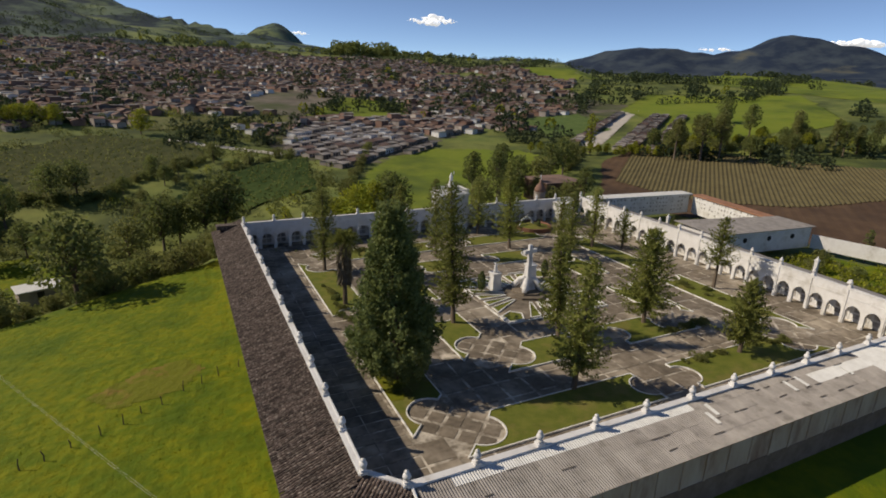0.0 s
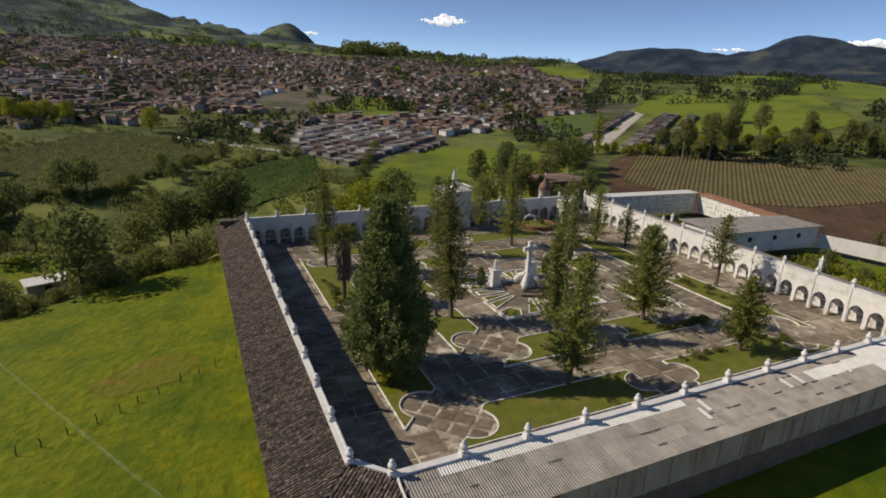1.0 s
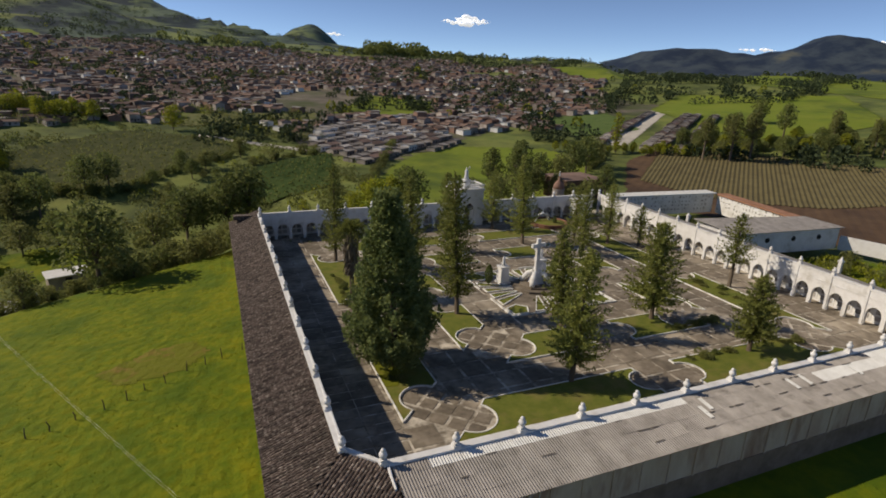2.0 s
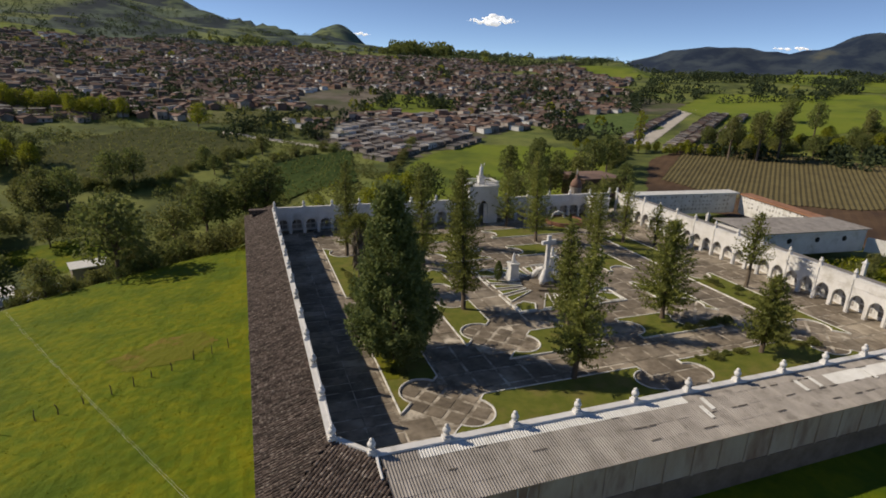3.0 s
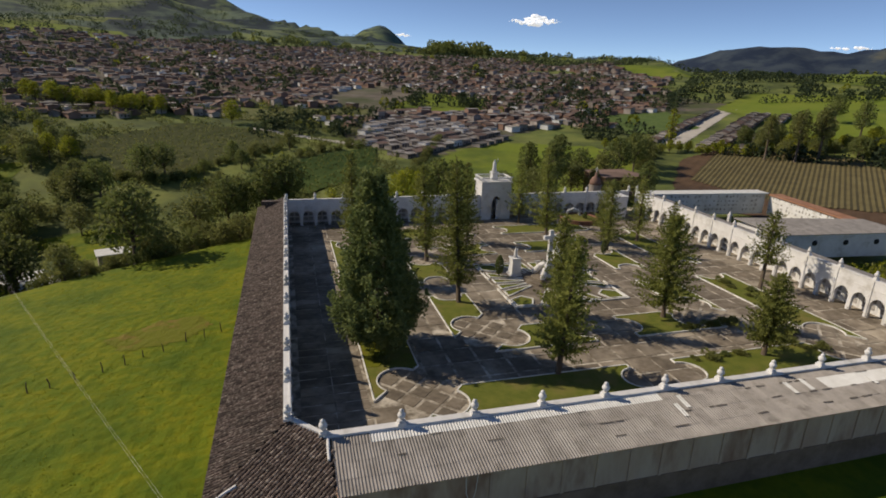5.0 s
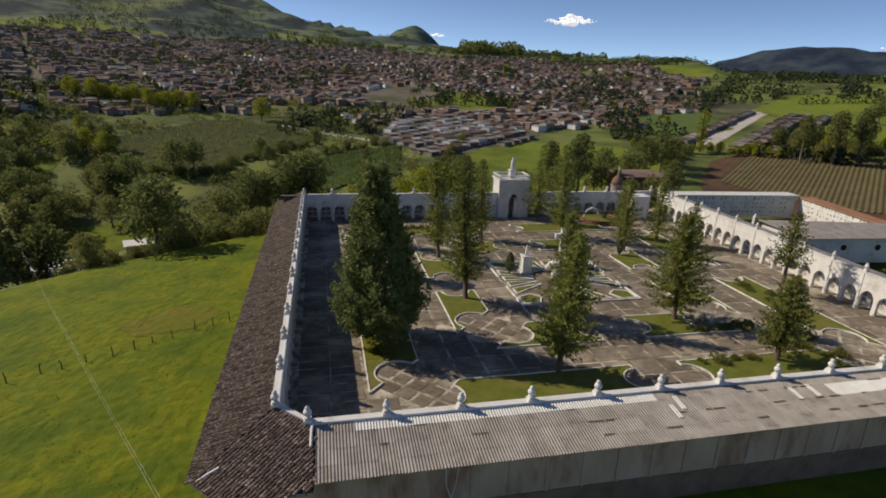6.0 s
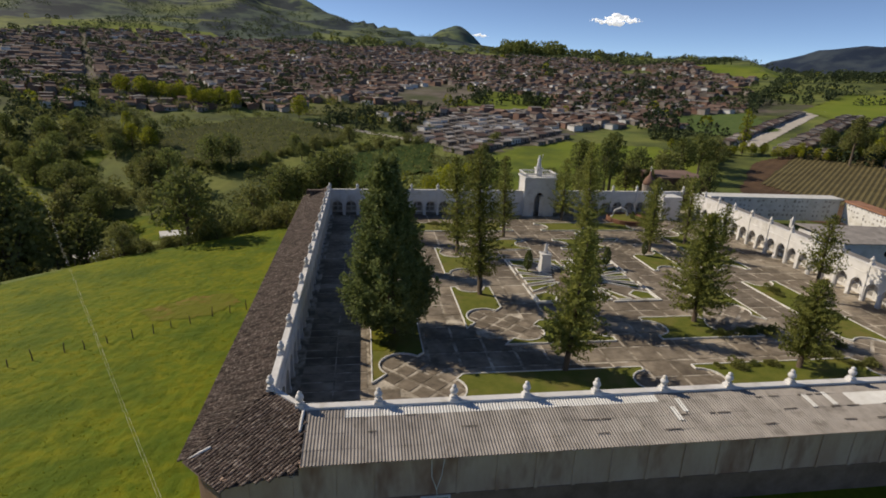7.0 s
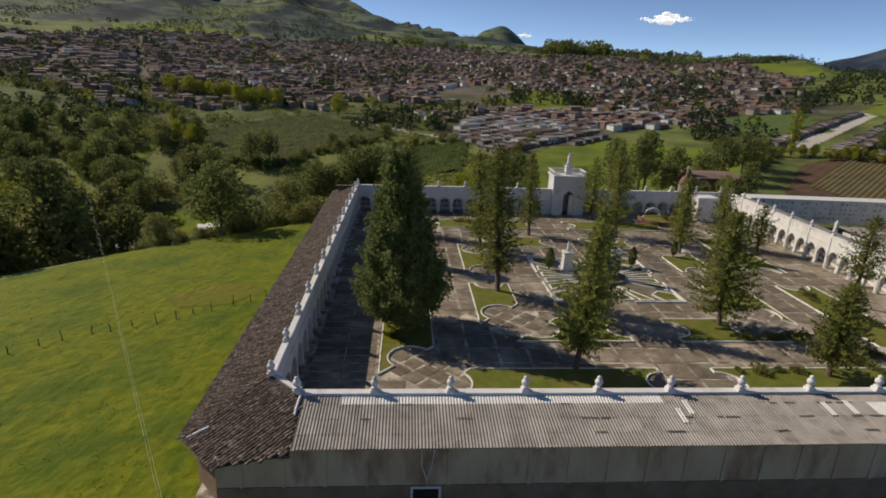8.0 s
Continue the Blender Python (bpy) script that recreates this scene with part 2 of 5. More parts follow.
def ground_z(x, y):
    d = math.hypot(x, y + 27)
    z = float(np.interp(d, PROF_D, PROF_Z))
    az = math.degrees(math.atan2(x, y + 27))
    cap = 21 + 0.008 * d + 90 * (1 - smooth(25, 40, az)) if az > 0 else 200
    z = min(z, cap)
    # the valley left of the pasture
    edge = (-0.50 * (x + 6) + (y - 62)) / 1.12 if x < -6 else (y - 66)
    if x < 20:
        drop = smooth(0, 26, edge + 0.012 * max(0, -x - 30) ** 2) * (1 - smooth(60, 130, d - 40))
        z -= 7.5 * drop * (1 - smooth(-8, 20, x))
    z -= 10 * bell(x, y, -85, 90, 38, 45)
    # mountains
    z += 262 * bell(x, y, -640, 1500, 390, 300, -0.2) + 45 * bell(x, y, -420, 900, 240, 180)
    z += 104 * bell(x, y, 362, 2150, 82, 120) + 70 * bell(x, y, 60, 2200, 330, 260)
    z += 132 * bell(x, y, 2085, 1340, 190, 200) + 122 * bell(x, y, 1720, 1770, 230, 220, -0.8) + 62 * bell(x, y, 2300, 1050, 300, 260)
    z += 8 * bell(x, y, 420, 330, 90, 110)
    if d > 130:
        a = smooth(130, 500, d)
        z += a * 5 * noise.noise(Vector((x * 0.012, y * 0.012, 1))) + smooth(600, 1500, d) * 16 * noise.noise(Vector((x * 0.004, y * 0.004, 5)))
        rough = smooth(650, 1300, d)
        z += rough * 150 * (0.26 - abs(noise.noise(Vector((x * 0.0048 + y * 0.002, y * 0.002, 14))))) * bell(x, y, -520, 1350, 520, 420)
        z += rough * 34 * (0.25 - abs(noise.noise(Vector((x * 0.006, y * 0.006, 17)))))
        z += smooth(900, 1700, d) * 11 * noise.noise(Vector((x * 0.013, y * 0.013, 9)))
    else:
        z += 0.25 * noise.noise(Vector((x * 0.05, y * 0.05, 2)))
    return z


def axis(lo, near0, near1, hi, step, grow):
    out = list(np.arange(near0, near1 + 1e-6, step))
    s, v = step, near1
    while v < hi:
        s *= grow
        v += s
        out.append(v)
    s, v = step, near0
    while v > lo:
        s *= grow
        v -= s
        out.insert(0, v)
    return out


GX = axis(-2600, -90, 140, 3600, 2.5, 1.045)
GY = axis(-900, -40, 130, 3600, 2.5, 1.035)
ground = MB()
ground.v = [(x, y, min(-0.35, ground_z(x, y)) if -5.2 < x < 66 and -4 < y < 66 else ground_z(x, y)) for y in GY for x in GX]
NX = len(GX)
ground.f = [(j * NX + i, j * NX + i + 1, (j + 1) * NX + i + 1, (j + 1) * NX + i) for j in range(len(GY) - 1) for i in range(NX - 1)]
ground_ob = setting("ground", ground, M_GROUND, "scrubby green valley ground rising to wooded mountains", "ground", True)
ground_ob.data.materials.append(M_FOREST_HAZE)
ground_ob.data.materials.append(M_RANGE_HAZE)
# faces beyond about 700 m take the haze-tinted mountain colours
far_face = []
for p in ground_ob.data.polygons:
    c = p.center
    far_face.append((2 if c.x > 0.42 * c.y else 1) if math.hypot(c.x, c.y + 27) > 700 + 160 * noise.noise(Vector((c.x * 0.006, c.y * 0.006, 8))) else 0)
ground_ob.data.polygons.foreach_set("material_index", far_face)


def inside(x, y, poly):
    hit, j = False, len(poly) - 1
    for i in range(len(poly)):
        (xi, yi), (xj, yj) = poly[i], poly[j]
        if (yi > y) != (yj > y) and x < (xj - xi) * (y - yi) / (yj - yi) + xi:
            hit = not hit
        j = i
    return hit


def sheet_z(x, y):
    """Height of the ground sheet itself, between its own grid points."""
    i = max(0, min(NX - 2, int(np.searchsorted(GX, x)) - 1))
    j = max(0, min(len(GY) - 2, int(np.searchsorted(GY, y)) - 1))
    u, v = (x - GX[i]) / (GX[i + 1] - GX[i]), (y - GY[j]) / (GY[j + 1] - GY[j])
    za, zb = ground.v[j * NX + i][2], ground.v[j * NX + i + 1][2]
    zc, zd = ground.v[(j + 1) * NX + i][2], ground.v[(j + 1) * NX + i + 1][2]
    return (za * (1 - u) + zb * u) * (1 - v) + (zc * (1 - u) + zd * u) * v


def patch(name, poly, mat, label, category, cell=2.0, lift=0.05, turn=0.0, row=0.0, height=0.0, rough=0.06):
    """A field that lies on the ground; row and height raise ridges across its own x."""
    c, s = math.cos(turn), math.sin(turn)
    loc = [(c * x + s * y, -s * x + c * y) for x, y in poly]
    u0, u1 = min(p[0] for p in loc), max(p[0] for p in loc)
    v0, v1 = min(p[1] for p in loc), max(p[1] for p in loc)
    du = row / 4 if row else cell
    us, vs = np.arange(u0, u1 + du, du), np.arange(v0, v1 + cell, cell)
    mb, ids = MB(), {}

    def vid(i, j):
        if (i, j) not in ids:
            u, v = us[i], vs[j]
            x, y = c * u - s * v, s * u + c * v
            w = 0.35 * noise.noise(Vector((x * 0.4, y * 0.4, 3)))
            h = height * (0.5 + 0.5 * math.cos(math.pi * i / 2)) * (1 + w) if row else rough * (w * 2 + noise.noise(Vector((x * 1.3, y * 1.3, 6))))
            ids[i, j] = len(mb.v)
            mb.v.append((x, y, sheet_z(x, y) + lift + h))
        return ids[i, j]

    for j in range(len(vs) - 1):
        for i in range(len(us) - 1):
            um, vm = (us[i] + us[i + 1]) / 2, (vs[j] + vs[j + 1]) / 2
            wob = 0.8 * noise.noise(Vector((um * 0.15, vm * 0.15, 7)))
            if inside(um + wob, vm + wob, loc):
                mb.f.append((vid(i, j), vid(i + 1, j), vid(i + 1, j + 1), vid(i, j + 1)))
    return setting(name, mb, mat, label, category)


patch("pasture", [(-5.3, -32), (-5.3, 66), (-31, 53), (-45, 37), (-60, 10), (-66, -32)], M_FIELD,
      "sunlit yellow-green pasture on a rounded slope", "grass field", 0.4, 0.12, rough=0.09)
patch("front_verge", [(-5.3, -60), (-5.3, -4.4), (75, -4.4), (75, -60)], M_FIELD, "green grass below the rear wall", "grass field", 2.0, 0.05)
patch("bare_patch", [(-17, 24), (-12, 24.5), (-9.5, 28), (-11, 31), (-15, 30), (-19, 27)], M_BARE, "reddish bare patch worn in the pasture", "soil", 0.4, 0.15, rough=0.09)
patch("meadow", [(14, 72), (60, 80), (104, 114), (96, 136), (70, 148), (55, 142), (40, 127), (24, 100)], M_MEADOW, "bright mown meadow behind the cemetery", "meadow", 1.2, 0.06)
patch("ploughed_field", [(80, 74), (92, 56), (97, 30), (96, 6), (170, 20), (178, 62), (140, 124), (112, 112)], M_SOIL,
      "brown ploughed field with straight furrows", "field", 1.0, 0.06, radians(-50), 2.2, 0.05)
patch("green_rows", [(100, 92), (104, 68), (120, 54), (160, 44), (180, 62), (140, 126)], M_ROWS, "young crop in furrowed rows", "field", 1.0, 0.12, radians(-50), 1.15, 0.2)
patch("crop_field", [(3, 106), (20, 108), (26, 146), (4, 134), (-14, 118)], M_CROP, "dark green crop planted in rows", "field", 1.0, 0.06, radians(-70), 2.2, 0.6)
patch("olive_field", [(-62, 160), (-35, 186), (-5, 171), (-2, 152), (-28, 126), (-52, 130)], M_CROP2, "terraced olive-coloured crop in rows", "field", 1.0, 0.06, radians(-62), 2.6, 0.55)
for k, (poly, mt) in enumerate([
        ([(40, 215), (80, 205), (100, 240), (70, 262)], M_MEADOW),
        ([(-20, 192), (30, 198), (34, 216), (-16, 212)], M_CROP2),
        ([(-3, 189), (14, 205), (21, 198), (8, 183)], M_BARE),
        ([(170, 120), (240, 110), (300, 170), (250, 230), (190, 190)], M_MEADOW),
        ([(300, 130), (420, 150), (470, 260), (380, 320), (310, 240)], M_MEADOW),
        ([(240, 300), (300, 320), (300, 390), (250, 380)], M_MEADOW),
        ([(120, 150), (150, 150), (165, 190), (130, 190)], M_CROP),
        ([(-90, 190), (-50, 205), (-60, 240), (-120, 220)], M_MEADOW),
        ([(-260, 520), (-120, 560), (-160, 640), (-300, 600)], M_MEADOW)]):
    patch("hillside_field", poly, mt, "small sloping field between houses and hedges", "field", 2.0, 0.18)
patch("town_ground", [(-170, 215), (-95, 228), (-20, 222), (18, 212), (20, 158), (34, 130), (62, 146), (80, 160), (118, 196), (176, 178), (205, 200), (190, 300), (150, 480), (60, 600), (-160, 590), (-330, 480), (-260, 330)], M_TOWNG,
      "trodden brown ground between the town houses", "ground", 4.0, 0.10)

# ---- the courtyard floor ----
XC, YC = 28.95, 30.5
WX0, WX1, WY0, WY1 = -1.75, 59.6, 0.0, 61.5
floor_ob = setting("floor", MB().box(-5.0, 66, -3.8, 65.5, -0.3, 0.0), M_PAVE, "pale cement bands between the paving slabs", "paving")


def arc(cx, cy, r, a0, a1, n=14):
    return [(cx + r * math.cos(radians(a0 + (a1 - a0) * i / n)), cy + r * math.sin(radians(a0 + (a1 - a0) * i / n))) for i in range(n + 1)]


S_OUT = [(7.0, 5.3)] + arc(9.5, 7.75, 1.9, 225, 405) + [(11.45, 9.8), (26.65, 9.8), (26.65, 9.2)] + arc(26.65, 7.6, 1.6, 90, 270, 12) + [(26.65, 5.3)]
W_OUT = [(4.25, 9.05)] + arc(6.75, 11.6, 1.9, 225, 45) + [(8.7, 13.55), (8.7, 28.3), (8.1, 28.3)] + arc(6.5, 28.3, 1.6, 0, -180, 12) + [(4.25, 28.3)]
S_IN = [(16.2, 14.5)] + arc(18.6, 17.0, 1.9, 225, 405) + [(20.7, 19.2), (26.65, 19.2), (26.65, 18.5)] + arc(26.65, 16.85, 1.6, 90, 270, 12) + [(26.65, 14.5)]
W_IN = [(13.3, 18.0)] + arc(15.6, 20.4, 1.9, 225, 45) + [(17.7, 22.6), (17.7, 28.3), (17.1, 28.3)] + arc(15.5, 28.3, 1.6, 0, -180, 12) + [(13.3, 28.3)]


def kerb(mb, path, w=0.11, h=0.16, closed=True):
    n = len(path)
    for i in range(n if closed else n - 1):
        (x0, y0), (x1, y1) = path[i], path[(i + 1) % n]
        ln = math.hypot(x1 - x0, y1 - y0)
        if ln < 1e-4:
            continue
        ux, uy = (x1 - x0) / ln, (y1 - y0) / ln
        e = w * 0.35
        ax, ay, bx, by = x0 - ux * e, y0 - uy * e, x1 + ux * e, y1 + uy * e
        px, py = -uy * w / 2, ux * w / 2
        mb.prism([(ax - px, ay - py), (bx - px, by - py), (bx + px, by + py), (ax + px, ay + py)], 0.0, h + 0.004 * (i % 3))


def flower_bed(path, label="planted lawn bed with a white painted kerb"):
    cx, cy = sum(p[0] for p in path) / len(path), sum(p[1] for p in path) / len(path)
    bed = thing("lawn_bed", label, "lawn bed", "lawn beds of the courtyard")
    part("turf", MB().prism(path, 0.0, 0.10 + 0.02 * random.random()), M_LAWN, bed, "short mown grass")
    mb = MB()
    kerb(mb, path)
    part("kerb", mb, M_KERB, bed, "white painted concrete kerb")


BEDS = []
for src in (S_OUT, W_OUT, S_IN, W_IN):
    for fx in (0, 1):
        for fy in (0, 1):
            BEDS.append([(2 * XC - x if fx else x, 2 * YC - y if fy else y) for x, y in src])
for path in BEDS:
    flower_bed(path)

# the star round the cross
star = thing("star_bed", "star of thin kerbs and grass wedges round the white cross", "lawn bed")
part("star_floor", MB().box(XC - 7.0, XC + 7.0, YC - 7.0, YC + 7.0, -0.02, 0.03), M_SLAB, star, "dark worn stone floor of the star")
R = 7.05
for sx in (-1, 1):
    for sy in (-1, 1):
        mb = MB()
        kerb(mb, [(XC + sx * 1.6, YC + sy * R), (XC + sx * R, YC + sy * R), (XC + sx * R, YC + sy * 1.6)], 0.17, 0.18, closed=False)
        part("outer_kerb", mb, M_KERB, star)
for k in range(4):
    for off in (-25, -8.5, 8.5, 25):
        a, hw = radians(90 * k + off), radians(5.2)
        r0, e = 3.0, 6.55
        pts = [(XC + r0 * math.cos(a - hw * 0.4), YC + r0 * math.sin(a - hw * 0.4))]
        for b in (a - hw, a + hw):
            r1 = e / math.cos(b - radians(90 * k))
            pts.append((XC + r1 * math.cos(b), YC + r1 * math.sin(b)))
        pts.append((XC + r0 * math.cos(a + hw * 0.4), YC + r0 * math.sin(a + hw * 0.4)))
        part("grass_wedge", MB().prism(pts, 0.0, 0.08), M_LAWN, star)
        mb = MB()
        kerb(mb, pts, 0.13, 0.15)
        part("wedge_kerb", mb, M_KERB, star)
for sx in (-1, 1):
    for sy in (-1, 1):
        pts = [(XC + sx * 6.7, YC + sy * 6.7), (XC + sx * 6.7, YC + sy * 4.9), (XC + sx * 5.2, YC + sy * 4.2), (XC + sx * 4.2, YC + sy * 5.2), (XC + sx * 4.9, YC + sy * 6.7)]
        part("corner_turf", MB().prism(pts, 0.0, 0.12), M_LAWN, star)
        mb = MB()
        kerb(mb, pts, 0.16, 0.17)
        part("corner_kerb", mb, M_KERB, star)


# ---- arcades ----
BAY, WALL_TOP = 2.2, 4.35


def arch_curve(half, spring, rise, n=8):
    """A pointed arch from the left springing over the apex to the right one."""
    r = (half * half + rise * rise) / (2 * half)
    out = []
    for i in range(n + 1):
        z = rise * i / n
        out.append((half - r + math.sqrt(max(0, r * r - z * z)), spring + z))
    left = [(-x, z) for x, z in out]
    return left + [(x, z) for x, z in reversed(out[:-1])]


def bay_mesh(top, width=BAY, half=0.86, spring=1.45, rise=1.0, thick=0.34):
    """One bay of an arcade wall, its middle at x = 0, its face on y = 0 looking to -y."""
    w = width / 2
    inner = [(-half, 0.0)] + arch_curve(half, spring, rise) + [(half, 0.0)]
    outer = []
    for x, z in inner:
        if z <= spring + 1e-6:
            outer.append((-w if x < 0 else w, z))
        else:
            t = x / half
            outer.append((w * max(-1, min(1, t * 1.25)), top))
    outer[1 + 0] = (-w, spring)
    mb = MB()
    n = len(inner)
    vs = [(x, 0, z) for x, z in inner] + [(x, 0, z) for x, z in outer] + [(x, thick, z) for x, z in inner] + [(x, thick, z) for x, z in outer]
    fs = []
    for i in range(n - 1):
        fs += [(n + i, n + i + 1, i + 1, i), (2 * n + i, 2 * n + i + 1, 3 * n + i + 1, 3 * n + i), (i, i + 1, 2 * n + i + 1, 2 * n + i)]
    mb.add(vs, fs)
    mb.box(-w, w, -0.002, thick + 0.002, top, top + 0.02)
    mb.box(-w, w, -0.05, 0.0, top - 0.95, top - 0.87)
    mb.box(-w - 0.16, -w + 0.16, -0.07, 0.0, 0, 0.35)
    return mb


BAY_ME = bay_mesh(WALL_TOP - 0.18).mesh("arch_bay", M_WHITE)
NICHE_ME = MB().box(-0.98, 0.98, -0.02, 0.02, 0.15, 2.7).mesh("niche_panel", M_WHITE)
PLAQUE_ME = MB().box(-0.33, 0.33, -0.07, -0.021, 0, 0.55, 0.004).mesh("plaque", M_NICHE)

FIN_PED = MB().box(-0.24, 0.24, -0.24, 0.24, 0, 0.16).box(-0.17, 0.17, -0.17, 0.17, 0.16, 0.30)
FIN_URN = MB().lathe([(0.09, 0.30), (0.11, 0.36), (0.21, 0.46), (0.25, 0.58), (0.22, 0.70), (0.12, 0.77), (0.10, 0.80), (0.15, 0.86), (0.14, 0.92), (0.05, 0.98), (0.015, 1.02)], 12)
finial = thing("urn_finial", "white urn-shaped finial on the arcade parapet", "finial", "finials of the parapet", (0, 0.0, WALL_TOP))
part("pedestal", FIN_PED, M_WHITE, finial)
part("urn", FIN_URN, M_WHITE, finial, "", True)


def arcade(name, x0, y0, x1, y1, face_turn, label, count, skip=(), depth=3.4, every=2, pilaster=0.0, roofed=True):
    """An arcade from (x0, y0) to (x1, y1); face_turn turns its own -y to the side it faces."""
    ln = math.hypot(x1 - x0, y1 - y0)
    ux, uy = (x1 - x0) / ln, (y1 - y0) / ln
    bay = ln / count
    root = tagged(new(name), label, "arcade wall", kind="structure")
    c, s = math.cos(radians(face_turn)), math.sin(radians(face_turn))
    bx, by = -s, c
    for k in range(count):
        if k in skip:
            continue
        d = (k + 0.5) * bay
        ob = part("arch_bay", BAY_ME, None, root)
        ob.matrix_basis = pose(x0 + ux * d, y0 + uy * d, 0, 0, 0, face_turn) @ Matrix.Diagonal((bay / BAY, 1, 1, 1))
        ob = part("niche_panel", NICHE_ME, None, root)
        ob.matrix_basis = pose(x0 + ux * d + bx * (depth - 0.03), y0 + uy * d + by * (depth - 0.03), 0, 0, 0, face_turn)
        for i in range(2):
            for j in range(3):
                part("plaque", PLAQUE_ME, None, ob).matrix_basis = pose(-0.42 + i * 0.84, 0, 0.42 + j * 0.78)
    def strip(a0, a1, off0, off1, z0, z1):
        mb = MB()
        p = [(x0 + ux * a0 + bx * off0, y0 + uy * a0 + by * off0), (x0 + ux * a1 + bx * off0, y0 + uy * a1 + by * off0),
             (x0 + ux * a1 + bx * off1, y0 + uy * a1 + by * off1), (x0 + ux * a0 + bx * off1, y0 + uy * a0 + by * off1)]
        return mb.prism(p, z0, z1)
    part("coping", strip(0, ln, -0.07, 0.42, WALL_TOP - 0.155, WALL_TOP), M_WHITE, root, "white moulded coping")
    part("niche_wall", strip(0, ln, depth, depth + 0.3, -0.1, 3.3 if roofed else 2.3), M_WHITE, root, "white wall of burial niches")
    if roofed:
        part("walk_roof", strip(0, ln, 0.345, depth - 0.003, 3.32, 3.44), M_WHITE, root)
    for k in range(0, count + 1, every):
        d = k * bay
        if k in skip:
            continue
        copy_thing(finial, pose(x0 + ux * d + bx * 0.17, y0 + uy * d + by * 0.17, WALL_TOP, 0, 0, face_turn))
        if pilaster:
            part("pilaster", strip(max(0, d - 0.13), min(ln, d + 0.13), -pilaster, -0.001, 0, WALL_TOP - 0.16), M_WHITE, root)
    return root


arcade("wall_north", -1.75, 61.3, 60.5, 61.3, 0, "white arcade of pointed arches with burial niches", 28, (14, 15, 16), depth=2.0, pilaster=0.06)
arcade("wall_east", 62.0, 61.3, 58.4, 0.6, -90 - 3.4, "sunlit white arcade of pointed arches with burial niches", 28, depth=1.7, pilaster=0.09)
arcade("wall_west", -1.75, 1.9, -1.75, 61.3, 90, "white arcade along the shaded walk", 27, depth=2.9, roofed=False)
arcade("wall_south", 58.4, 0.17, 0.0, 0.17, 180, "white arcade under the grey sheet roof", 26)
chamfer = MB().prism([(0.0, 0.0), (0.06, 0.3), (-1.55, 2.05), (-1.9, 1.9)], 2.6, WALL_TOP)
setting("wall_corner", chamfer, M_WHITE, "short white slanted parapet at the courtyard corner", "parapet")
bpy.data.objects.remove(finial.children[0]), bpy.data.objects.remove(finial.children[0]), bpy.data.objects.remove(finial)

setting("wall_gate_side", MB().box(29.37, 30.86, 61.3, 61.64, 0, WALL_TOP - 0.16), M_WHITE, "plain white wall beside the gate tower", "wall")
setting("soil_patch", MB().prism([(4.35, 14.2), (5.4, 14.0), (6.3, 15.6), (6.1, 18.5), (5.2, 21.5), (4.35, 23.0)], 0.05, 0.135), M_BARE, "reddish bare soil under the poplar", "soil")

# rear walls of the roofs
rear = setting("wall_rear", MB().box(0.3, 64, -4.0, -3.75, 1.05, 3.62).box(-3.6, 0.298, -4.0, -3.75, 1.05, 2.85), M_WALL, "stained plastered rear wall with shallow piers", "wall")
part("plinth", MB().box(-3.6, 64, -4.06, -3.75, -1.2, 1.05), M_PLINTH, rear, "dark wall base")
for k in range(31):
    x = -2.3 + k * 2.2
    if k != 4:
        part("pier", MB().box(x - 0.09, x + 0.09, -4.07, -4.001, 1.054, 3.55 if x > 0.4 else 2.8), M_WALL, rear)
part("window_frame", MB().box(6.65, 8.3, -4.14, -4.065, 0.9, 1.02).box(6.65, 6.77, -4.14, -4.065, -0.5, 0.9).box(8.18, 8.3, -4.14, -4.065, -0.5, 0.9), M_WHITE, rear, "pale window surround")
part("window_opening", MB().box(6.77, 8.18, -4.1, -4.065, -0.5, 0.9), M_DARK, rear)
part("service_cable", MB().tube([(7.2, -4.1, 3.5), (7.22, -4.18, 2.4), (7.5, -4.22, 1.55), (7.55, -4.15, 1.05)], [0.025] * 4, 5).tube([(7.9, -4.1, 3.5), (7.75, -4.18, 2.4), (7.5, -4.22, 1.56)], [0.02] * 3, 5), M_KERB, rear, "pale service cable above the window")
setting("wall_corner_rear", MB().prism([(-3.6, -4.0), (-3.6, -3.7), (-5.0, -1.9), (-5.3, -2.0)], -1.2, 2.5), M_PLINTH, "stained slanted rear corner wall", "wall")
setting("wall_west_rear", MB().box(-5.25, -5.0, -2.0, 64.5, -2.0, 2.5), M_WALL, "stained outer wall below the tile roof", "wall")

# ---- the sheet roof ----
SLOPE_S = 0.115


def sheet_mesh(name, width, length, mat, waves):
    """A corrugated sheet; x across the waves, -y down the slope."""
    mb = MB()
    n = waves * 6
    vs, fs = [], []
    for j in range(2):
        for i in range(n + 1):
            vs.append((-width / 2 + width * i / n, -length * j, 0.026 * math.cos(2 * math.pi * i / 6)))
    for i in range(n):
        fs.append((n + 1 + i, n + 2 + i, i + 1, i))
    mb.add(vs, fs)
    return mb.mesh(name, mat)


